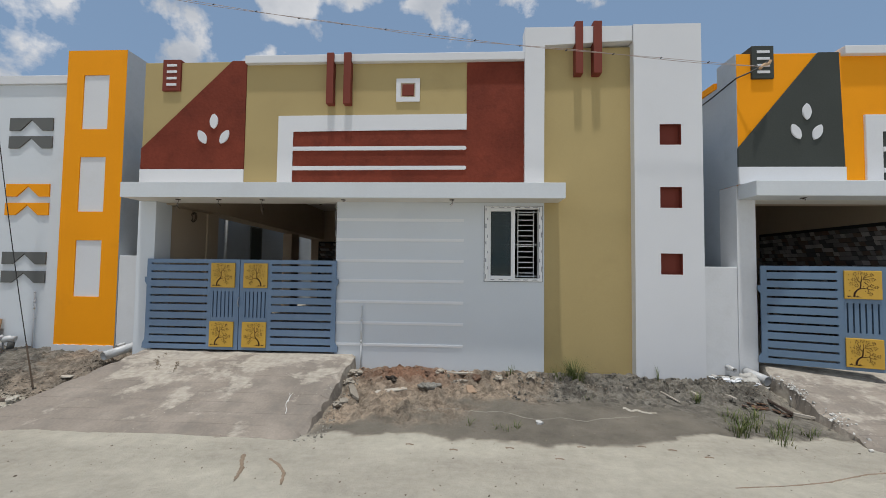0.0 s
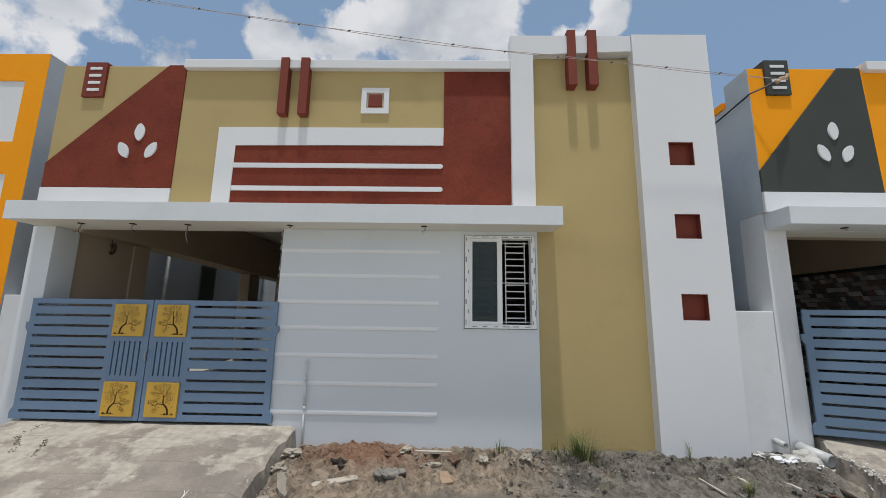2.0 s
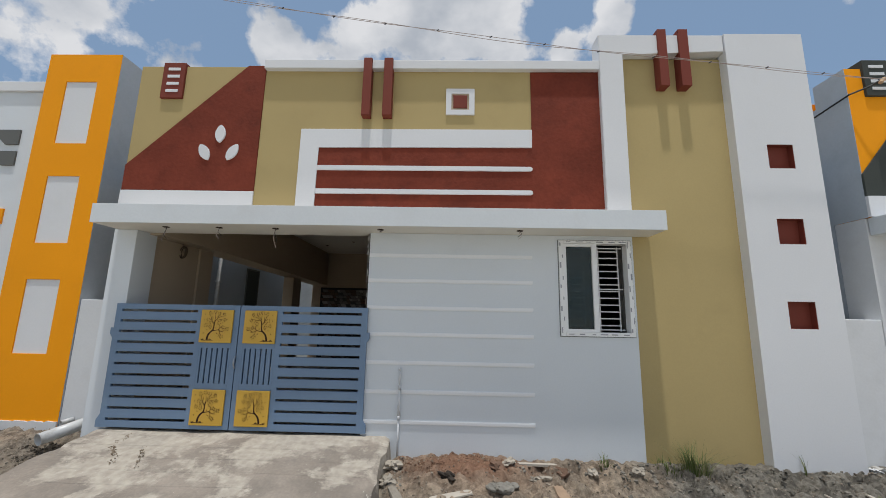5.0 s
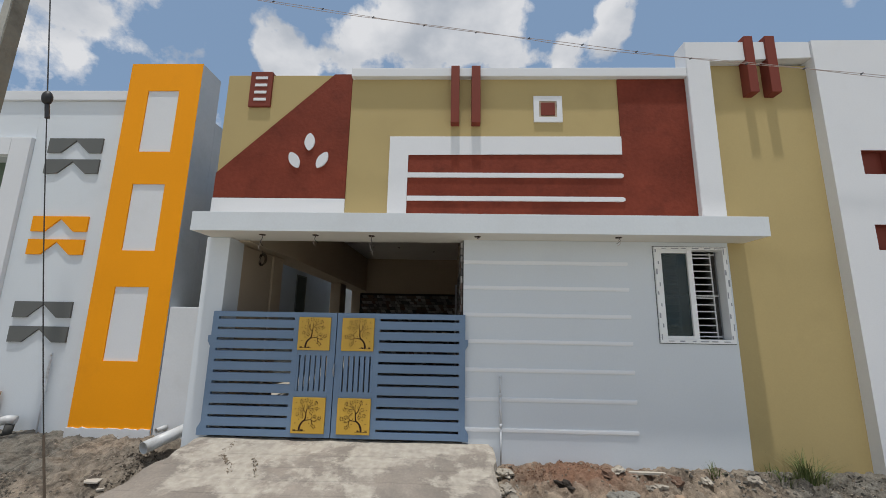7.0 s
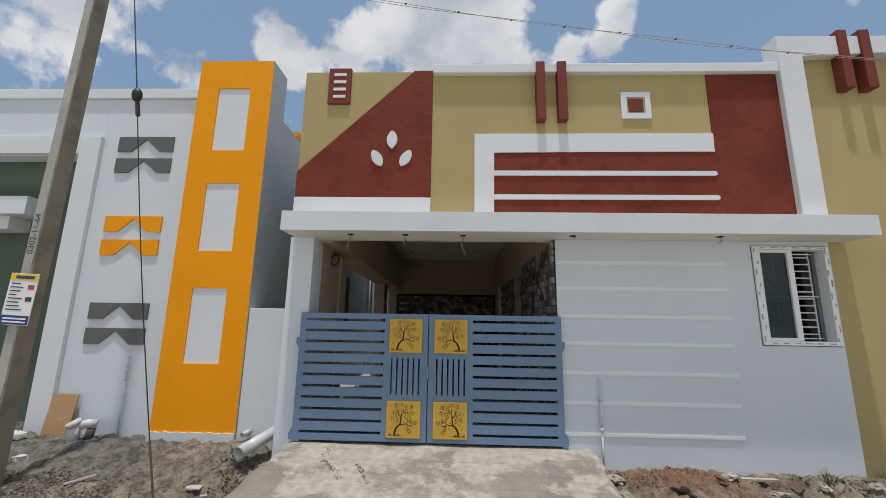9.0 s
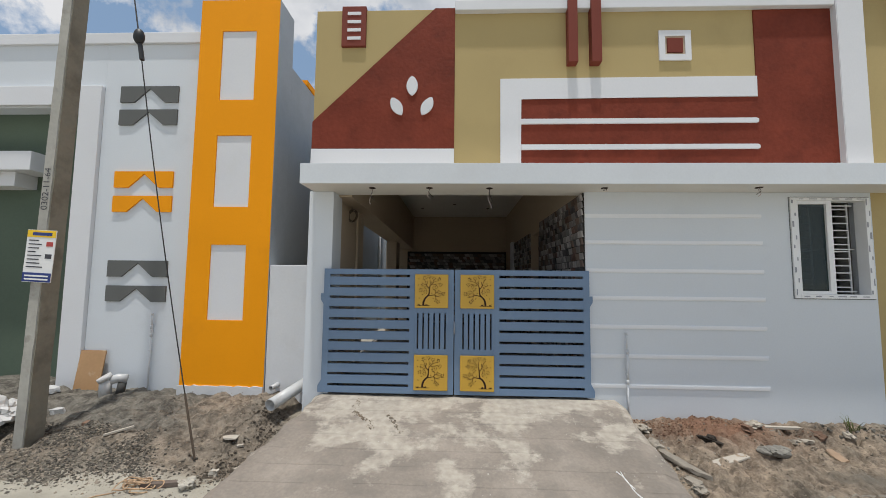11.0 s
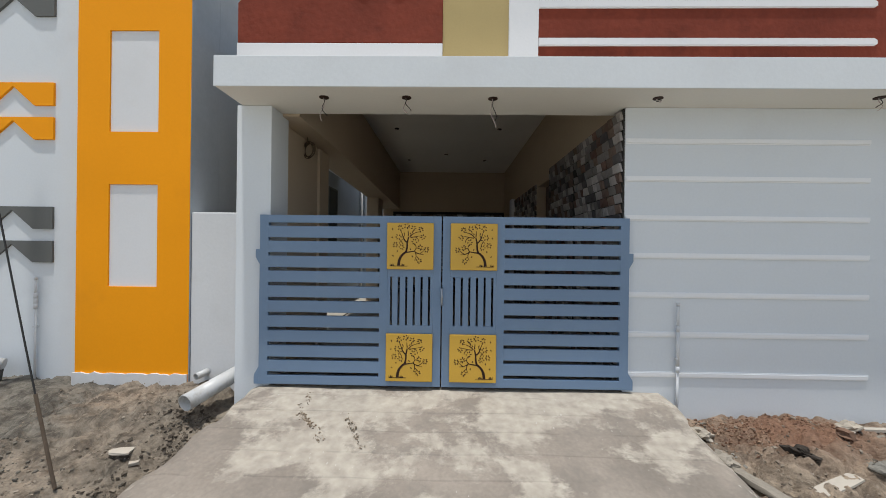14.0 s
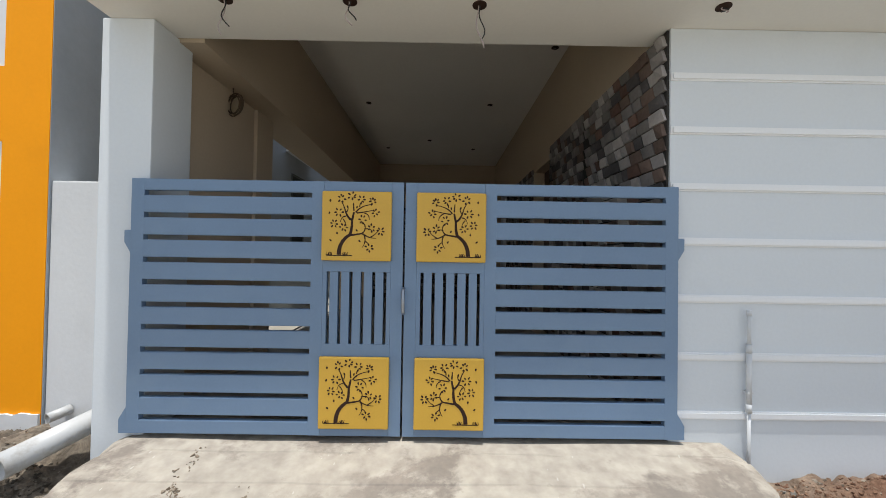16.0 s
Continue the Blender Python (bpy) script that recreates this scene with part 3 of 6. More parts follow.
# ---------- driveway slabs ----------
def driveway(name, x_top0, x_top1, x_bot0, x_bot1, y_foot, dz, label):
    """A sloping cast slab in front of a gate, with broken edges."""
    bm = bmesh.new()
    nxx = 60
    ys = [5.98 + (y_foot - 5.98) * k / 46 for k in range(47)]
    joints = [5.48 - 0.186 * k for k in range(10)]
    ys = [y for y in ys if min(abs(y - q) for q in joints) > 0.02]
    ys = sorted(ys + [q + d for q in joints for d in (-0.008, -0.003, 0.003, 0.008)], reverse=True)
    rows_ = []
    for y in ys:
        s = 0.0 if y > 5.6 else (5.6 - y) / (5.6 - y_foot)
        row = []
        groove = any(abs(y - q) < 0.004 for q in joints)
        for i in range(nxx + 1):
            u = i / nxx
            x = (x_top0 + (x_bot0 - x_top0) * s) * (1 - u) + (x_top1 + (x_bot1 - x_top1) * s) * u
            if i in (0, nxx):
                x += 0.045 * noise.fractal(Vector((x, y * 4.0, 5.0)), 0.8, 2.1, 4)
            wob = 0.012 * noise.noise(Vector((x * 2.0, 0.0, 4.0)))
            zz = ramp_z(y) + dz + 0.006 * noise.fractal(Vector((x * 1.5, y * 1.5, 2.0)), 0.8, 2.0, 4)
            if groove and noise.noise(Vector((x * 1.9, y * 9.0, 6.0))) > -0.12:
                zz -= 0.0045
            if i in (0, nxx):
                zz -= 0.02
            if i < 2 or i > nxx - 2:
                zz -= 0.045 * max(0.0, noise.fractal(Vector((x * 3.0, y * 7.0, 8.0)), 0.8, 2.0, 3))
            row.append(bm.verts.new((x, y + wob, zz)))
        rows_.append(row)
    for a, b in zip(rows_, rows_[1:]):
        for i in range(nxx):
            bm.faces.new((a[i], b[i], b[i + 1], a[i + 1]))
    for side in (0, nxx):
        low = [bm.verts.new((r[side].co.x + (0.05 if side else -0.05) + 0.05 * noise.noise(Vector((r[side].co.y * 5, side, 1))), r[side].co.y, -0.05)) for r in rows_]
        for a, b, la, lb in zip(rows_, rows_[1:], low, low[1:]):
            q = (a[side], la, lb, b[side]) if side == 0 else (a[side], b[side], lb, la)
            bm.faces.new(q)
    return tagged(part(name, bm, DRIVE, smooth=False), label, "driveway", kind="structure")


driveway("driveway", -4.68, -1.60, -5.10, -1.62, 3.62, 0.0, "sloping grey concrete driveway with blotchy water stains")
driveway("driveway", 3.80, 7.2, 3.50, 7.6, 3.5, -0.02, "sloping pale concrete driveway before the neighbouring gate")


# ---------- house pieces ----------
def leaf_relief(parent, cx, cz, h, w, tilt, y):
    bm = bmesh.new()
    pts = []
    for k in range(24):
        a = k / 24 * 2 * math.pi
        zz = math.cos(a)
        xx = (1 if math.sin(a) > 0 else -1) * (1 - zz * zz) ** 0.8 if abs(math.sin(a)) > 1e-6 else 0.0
        px, pz = -xx * w / 2, zz * h / 2
        pts.append((cx + px * math.cos(tilt) - pz * math.sin(tilt), cz + px * math.sin(tilt) + pz * math.cos(tilt)))
    prism(bm, pts, y - 0.014, y + 0.004, 0.005)
    return part("leaf_relief", bm, WHITE, parent, "white leaf-shaped plaster relief")


def slot_box(parent, x0, x1, z0, z1, y, material, depth=0.03):
    b = part("slotted_box", bx(x0, x1, y - depth, y + 0.25, z0, z1, 0.008), material, parent, "box ornament with four white slots")
    h = z1 - z0
    for k in range(4):
        zc = z1 - h * (0.19 + 0.205 * k)
        part("slot", bx(x0 + 0.065, x1 - 0.055, y - depth - 0.006, y - depth + 0.004, zc - 0.018, zc + 0.018, 0.003), WHITE, b, "white slot")
    return b


def fin(parent, x0, x1, z0, z1, y0, y1):
    return part("fin", bx(x0, x1, y0, y1, z0, z1, 0.006), FINRED, parent, "brick-red vertical fin")


# ---------- the main house ----------
W = 5.60            # front plane
house = thing("house", "single-storey house with olive, brick-red and white plaster front", "house")
# lower front wall with the window opening
bm = holed([-1.915, 0.165, 0.955, 0.982], [0.0, 1.473, 2.51, 2.561], {(1, 1)}, W, W + 0.2)
part("front_wall", bm, GREYWALL, house, "pale grey plaster wall")
for z in (2.312, 2.033, 1.74, 1.46, 1.168, 0.874, 0.576):
    bm = bmesh.new()
    prism(bm, [(-1.914, z - 0.023), (-0.125, z - 0.023), (-0.118, z - 0.006), (-0.118, z + 0.018), (-1.914, z + 0.018)], W - 0.014, W + 0.003, 0.008)
    part("band", bm, BANDPAINT, house, "raised white plaster band")
# canopy slab
part("canopy", bx(-4.81, 1.178, 5.26, 5.788, 2.563, 2.765, 0.008), SOFFIT, house, "white concrete canopy slab")
part("canopy_fascia", bx(-4.816, 1.184, 5.252, 5.259, 2.563, 2.769, 0.003), FASCIA, house, "white slab edge in a shaded blue-grey tone")
# left pillar
part("pillar", bx(-4.845, -4.58, W, 5.91, 0.0, 2.562, 0.006), GREYWALL, house, "pale grey square pillar")
# upper parapet wall
part("parapet_wall", bx(-4.835, 0.70, W, 5.787, 2.766, 4.612, 0.006), OLIVE, house, "olive painted parapet")
part("base_strip", bx(-4.845, -3.29, W - 0.018, W + 0.004, 2.768, 3.028, 0.004), WHITE, house, "white plaster strip")
bm = bmesh.new()
prism(bm, [(-4.842, 3.032), (-3.29, 3.032), (-3.29, 4.622), (-3.51, 4.622), (-4.842, 3.335)], W - 0.012, W + 0.004, 0.004)
part("corner_panel", bm, RED, house, "brick-red textured panel with a slanting edge")
leaf_relief(house, -3.752, 3.727, 0.225, 0.125, 0.0, W - 0.012)
leaf_relief(house, -3.918, 3.497, 0.225, 0.120, 0.52, W - 0.012)
leaf_relief(house, -3.587, 3.499, 0.225, 0.120, -0.52, W - 0.012)
slot_box(house, -4.545, -4.275, 4.18, 4.645, W, FINRED)
part("coping", bx(-3.288, 0.70, W - 0.068, 5.80, 4.555, 4.668, 0.008), WHITE, house, "white projecting coping")
bm = bmesh.new()
prism(bm, [(-2.796, 2.768), (-2.576, 2.768), (-2.576, 3.572), (-0.098, 3.586), (-0.094, 3.81), (-2.796, 3.80)], W - 0.022, W + 0.004, 0.005)
part("frame_band", bm, WHITE, house, "white angled plaster band")
bm = bmesh.new()
prism(bm, [(-2.575, 2.768), (0.745, 2.768), (0.745, 4.553), (-0.098, 4.548), (-0.098, 3.584), (-2.575, 3.571)], W - 0.012, W + 0.004, 0.0)
part("red_panel", bm, RED, house, "brick-red textured plaster panel")
for z in (3.321, 3.040):
    bm = bmesh.new()
    prism(bm, [(-2.574, z - 0.03), (-0.12, z - 0.022), (-0.098, z - 0.008), (-0.098, z + 0.02), (-0.12, z + 0.034), (-2.574, z + 0.03)], W - 0.026, W + 0.004, 0.006)
    part("line_band", bm, WHITE, house, "thin white raised band")
# square ornament
bm = bmesh.new()
for a in ((-1.098, -1.035, 3.993, 4.325), (-0.825, -0.762, 3.993, 4.325), (-1.035, -0.825, 3.993, 4.056), (-1.035, -0.825, 4.262, 4.325)):
    box(bm, a[0], a[1], W - 0.02, W + 0.004, a[2], a[3], 0.0)
sq = part("square_ornament", bm, WHITE, house, "white square frame ornament")
part("inset", bx(-1.012, -0.848, W - 0.022, W + 0.004, 4.078, 4.24, 0.004), FINRED, sq, "brick-red square inset")
part("inset_rim", bx(-1.035, -0.825, W - 0.006, W + 0.003, 4.056, 4.262, 0.0), CREAM, sq)
for x0, x1 in ((-2.082, -1.982), (-1.838, -1.733)):
    fin(house, x0, x1, 3.94, 4.675, W - 0.10, W + 0.1)
# tower
TW = 5.50
part("tower_panel", bx(0.983, 2.17, 5.622, 5.95, 0.0, 4.75, 0.0), OLIVE, house, "olive recessed tower panel")
bm = bmesh.new()
prism(bm, [(0.70, 2.768), (0.966, 2.768), (0.966, 4.745), (2.157, 4.785), (2.157, 5.0), (0.70, 5.0)], TW + 0.02, 5.73, 0.006)
part("tower_frame", bm, WHITE, house, "white tower frame")
nz = [(1.597, 1.876), (2.484, 2.763), (3.335, 3.616)]
bm = holed([2.16, 2.492, 2.775, 3.052], [0.0] + [v for p in nz for v in p] + [5.0], {(1, 1), (1, 3), (1, 5)}, TW, 5.95)
part("tower_pillar", bm, WHITE, house, "white pillar with three square niches")
for a, b in nz:
    bm = bmesh.new()
    box(bm, 2.488, 2.779, TW + 0.07, TW + 0.1, a - 0.004, b + 0.004)
    box(bm, 2.4925, 2.4965, TW + 0.004, TW + 0.07, a, b); box(bm, 2.7705, 2.7745, TW + 0.004, TW + 0.07, a, b)
    box(bm, 2.4965, 2.7705, TW + 0.004, TW + 0.07, a + 0.0005, a + 0.0045); box(bm, 2.4965, 2.7705, TW + 0.004, TW + 0.07, b - 0.0045, b - 0.0005)
    part("niche", bm, FINRED, house, "brick-red square niche")
for x0, x1 in ((1.385, 1.487), (1.628, 1.74)):
    fin(house, x0, x1, 4.33, 5.06, 5.495, 5.64)
# roof slab, closing walls
part("roof_slab", bx(-4.835, 3.05, 5.803, 12.3, 3.36, 3.5, 0.0), CREAM, house)
part("back_wall", bx(-4.835, 3.05, 12.0, 12.2, 0.0, 3.355, 0.0), CREAM, house, "cream plaster wall")
part("east_wall", bx(2.85, 3.05, 5.955, 11.995, 0.0, 3.355, 0.0), SIDEWALL, house)
# carport: front beam, left side, right wall
bm = bmesh.new()
box(bm, -4.83, -4.643, 5.912, 6.80, 0.0, 2.543)
part("side_wall", bm, CREAM, house, "cream plaster wall")
part("inner_pillar", bx(-4.83, -4.615, 6.802, 7.10, 0.0, 2.543, 0.006), CREAM, house, "cream plaster pillar")
bm = bmesh.new()
pr = [(5.793, 2.545), (7.1, 2.545), (11.998, 2.43), (11.998, 3.358), (5.793, 3.358)]
prism(bm, pr, -4.83, -4.44)
for v in bm.verts:
    v.co = Vector((v.co.y, v.co.x, v.co.z))
bmesh.ops.reverse_faces(bm, faces=list(bm.faces))
part("side_beam", bm, CREAM, house, "cream plaster beam")
part("inner_pillar", bx(-4.83, -4.60, 10.12, 10.58, 0.0, 2.462, 0.006), CREAM, house, "cream plaster pillar")
bm = holed([5.802, 7.78, 8.46, 11.998], [0.0, 2.42, 3.356], {(1, 0)}, -1.745, -1.925)
for v in bm.verts:
    v.co = Vector((v.co.y, v.co.x, v.co.z))
clad_wall = part("carport_wall", bm, CREAM, house, "wall clad in split stone tiles below cream plaster")
part("door_leaf", bx(-1.80, -1.76, 7.785, 8.455, 0.45, 2.415, 0.004), mat("brown_door", (0.09, 0.045, 0.025), 0.5, 0.15, 3, 40, 0.1), house, "dark brown wooden door")
part("white_jamb", bx(-1.99, -1.926, 10.45, 10.72, 0.45, 2.5, 0.004), WHITE, house)
# added walls behind the window, dark grey so the room looks unlit
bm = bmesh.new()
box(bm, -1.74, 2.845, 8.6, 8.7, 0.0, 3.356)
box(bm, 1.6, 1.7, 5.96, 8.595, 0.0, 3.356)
# added piece that hides the tower's olive side from the window
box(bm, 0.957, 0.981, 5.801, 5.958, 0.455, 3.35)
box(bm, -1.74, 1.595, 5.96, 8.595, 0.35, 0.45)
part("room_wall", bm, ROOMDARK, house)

carport_ceiling = tagged(part("ceiling", bx(-4.435, -1.93, 5.792, 11.99, 3.325, 3.355, 0.0), CEILING), "off-white carport ceiling", "ceiling", kind="structure")
tagged(part("floor", bx(-4.82, -1.93, 5.985, 11.99, 0.10, 0.44, 0.0), FLOORTILE), "grey carport floor", "floor", kind="structure")

# window
win = thing("window_1", "white two-track sliding window, half open, with grille", "window", kind="structure", at=(0.56, W, 1.473))


def wpart(name, x0, x1, y0, y1, z0, z1, material, label="", bevel=0.003):
    return part(name, bx(x0 - 0.56, x1 - 0.56, y0, y1, z0 - 1.473, z1 - 1.473, bevel), material, win, label)


rf = random.Random(21)
fr = (("window_frame", 0.168, 0.222, -0.02, 0.1, 1.476, 2.507), ("window_frame", 0.905, 0.952, -0.02, 0.1, 1.476, 2.507),
      ("window_frame", 0.2225, 0.9045, -0.02, 0.1, 1.476, 1.518), ("window_frame", 0.2225, 0.9045, -0.02, 0.1, 2.474, 2.507))
for nm, *a in fr:
    f_ = wpart(nm, *a, UPVC, "white window frame with printed film")
    x0, x1, _, _, z0, z1 = a
    tall = z1 - z0 > 0.5
    for k in range(9 if tall else 6):
        t = (k + 0.5) / (9 if tall else 6)
        cx, cz = ((x0 + x1) / 2, z0 + (z1 - z0) * t) if tall else (x0 + (x1 - x0) * t, (z0 + z1) / 2)
        w_, h_ = (rf.uniform(0.004, 0.008), rf.uniform(0.016, 0.036)) if tall else (rf.uniform(0.018, 0.04), rf.uniform(0.003, 0.006))
        cx += (0.012 if k % 2 else -0.012) if tall else rf.uniform(-0.015, 0.015)
        cz += rf.uniform(-0.015, 0.015) if tall else 0
        part("film_print", bx(cx - w_ - 0.56, cx + w_ - 0.56, -0.023, -0.0205, cz - h_ - 1.473, cz + h_ - 1.473, 0.0), STICKER, f_)
# dark strips drawn for the thin shadow gap round the frame
for a in ((0.160, 0.1675, 1.468, 2.515), (0.9525, 0.960, 1.468, 2.515), (0.1675, 0.9525, 1.468, 1.4755), (0.1675, 0.9525, 2.5075, 2.515)):
    wpart("gap_shadow_strip", a[0], a[1], -0.004, 0.0, a[2], a[3], GAPSHADE, "", 0.0)
wpart("sash", 0.223, 0.252, -0.006, 0.045, 1.519, 2.473, UPVC)
wpart("sash", 0.53, 0.585, -0.006, 0.045, 1.519, 2.473, UPVC)
wpart("sash", 0.2525, 0.5295, -0.006, 0.045, 1.519, 1.55, UPVC)
wpart("sash", 0.2525, 0.5295, -0.006, 0.045, 2.44, 2.473, UPVC)
pane = wpart("pane", 0.2525, 0.5295, 0.018, 0.024, 1.5505, 2.4395, GLASS, "tinted glass pane", 0.0)
for k in range(12):
    z = 1.59 + k * 0.0745
    wpart("grille_rung", 0.648, 0.855, 0.125, 0.137, z - 0.006, z + 0.006, BARS, "", 0.0)
    wpart("grille_rung", 0.316, 0.474, 0.125, 0.137, z - 0.006, z + 0.006, BARS, "", 0.0)
for z in (1.545, 1.985, 2.445):
    wpart("grille_bar", 0.226, 0.902, 0.112, 0.124, z - 0.006, z + 0.006, BARS, "", 0.0)
for x in (0.31, 0.48, 0.642, 0.861):
    wpart("grille_post", x - 0.006, x + 0.006, 0.125, 0.137, 1.525, 2.468, BARS, "", 0.0)

# gap walls beside the house
tagged(part("boundary_wall", bx(-5.405, -4.84, 5.925, 6.08, 0.0, 1.775, 0.01), CEMENT), "low rough cement wall between two houses", "wall", kind="structure")
tagged(part("boundary_wall", bx(3.057, 3.545, 5.62, 5.78, 0.0, 1.708, 0.01), CEMENT), "low pale wall between two houses", "wall", kind="structure")


# ---------- gates ----------
def tree_mesh(flip):
    """Dark flat shapes drawn as a cut-out tree, in x, z about the panel's middle; the panel is 0.34 m wide."""
    bm = bmesh.new()
    r = random.Random(5)
    s = -1 if flip else 1

    def stroke(pts, w0, w1):
        n_ = len(pts)
        prev = None
        for i, (x, z) in enumerate(pts):
            a, b = pts[max(i - 1, 0)], pts[min(i + 1, n_ - 1)]
            d = Vector((b[0] - a[0], b[1] - a[1])).normalized()
            w = w0 + (w1 - w0) * i / (n_ - 1)
            p = [bm.verts.new((s * (x - d.y * w), 0, z + d.x * w)), bm.verts.new((s * (x + d.y * w), 0, z - d.x * w))]
            if prev:
                bm.faces.new((prev[0], prev[1], p[1], p[0]) if not flip else (prev[1], prev[0], p[0], p[1]))
            prev = p

    def arc(p0, c, p1, n_=8):
        return [((1 - t) ** 2 * p0[0] + 2 * t * (1 - t) * c[0] + t * t * p1[0], (1 - t) ** 2 * p0[1] + 2 * t * (1 - t) * c[1] + t * t * p1[1]) for t in [i / n_ for i in range(n_ + 1)]]

    def leaf(x, z, a, size):
        c_, s_ = math.cos(a), math.sin(a)
        vs = []
        for k in range(8):
            t = k / 8 * 2 * math.pi
            u, v = math.cos(t) * size, math.sin(t) * size * 0.58
            vs.append(bm.verts.new((s * (x + u * c_ - v * s_), 0, z + u * s_ + v * c_)))
        bm.faces.new(vs if not flip else vs[::-1])

    k_ = 0.000944

    def branch(*p, w0=3.0, w1=1.4):
        """A stroke through a start, a bend and an end, on a 360-unit square panel."""
        p = [((x - 221) * k_, (222 - z) * k_) for x, z in p]
        stroke(arc(*p, 7), w0 * k_, w1 * k_)

    scaled = lambda ps: [((x - 221) * k_, (222 - z) * k_) for x, z in ps]
    stroke(arc(*scaled(((131, 376), (130, 305), (186, 270))), 10) + arc(*scaled(((189, 264), (199, 235), (196, 186))), 7), 11 * k_, 5.5 * k_)
    branch((190, 272), (220, 268), (252, 262), w0=5, w1=3.5)
    branch((197, 192), (203, 172), (206, 150), w0=6, w1=4.5)
    branch((206, 143), (204, 125), (203, 102), w0=4.2, w1=2.2)
    branch((191, 192), (168, 172), (160, 140), w0=5.5, w1=3.5)
    branch((160, 140), (152, 112), (138, 95), w0=3.2, w1=1.6)
    branch((166, 172), (142, 172), (135, 205))
    branch((148, 186), (166, 205), (166, 224))
    branch((168, 150), (180, 130), (172, 118))
    branch((216, 152), (236, 118), (300, 108), w0=4, w1=1.6)
    branch((222, 155), (262, 150), (310, 138), w0=3.6)
    branch((262, 154), (288, 162), (287, 190))
    branch((236, 122), (236, 100), (250, 92))
    branch((250, 262), (272, 245), (266, 222), w0=3.6)
    branch((266, 226), (262, 205), (246, 200))
    branch((262, 240), (282, 232), (300, 244))
    branch((254, 264), (288, 288), (326, 286), w0=4)
    branch((296, 280), (320, 268), (332, 250))
    branch((262, 272), (276, 305), (252, 336), w0=3.4)
    branch((270, 304), (282, 312), (290, 322))
    for cx, cz in ((140, 78), (196, 67), (246, 84), (304, 90), (318, 152), (250, 190), (300, 234), (346, 250), (289, 338), (128, 152), (102, 212), (154, 230)):
        a0 = r.uniform(0, 6.28)
        for q in range(6):
            a = a0 + q * 1.047 + r.uniform(-0.2, 0.2)
            d = r.uniform(12, 20)
            leaf((cx + d * math.cos(a) - 221) * k_, (222 - cz + d * math.sin(a)) * k_, a, r.uniform(6.6, 8.2) * k_)
    for cx, cz in ((81, 91), (78, 156), (120, 262), (86, 300), (238, 302), (222, 124), (222, 246), (172, 122)):
        leaf((cx - 221) * k_, (222 - cz) * k_, r.uniform(0.5, 2.6), 7.5 * k_)
    for q in range(12):
        x = 66 + q * 5.2 + (52 if q > 5 else 0) + r.uniform(-1, 1)
        branch((x, 379), (x + r.uniform(-4, 4), 370), (x + r.uniform(-9, 9), 361), w0=2.6, w1=0.6)
    branch((66, 379), (130, 380), (200, 379), w0=2.2, w1=2.2)
    return finish("tree_cutout", bm, CUT)


TREE = [tree_mesh(False), tree_mesh(True)]


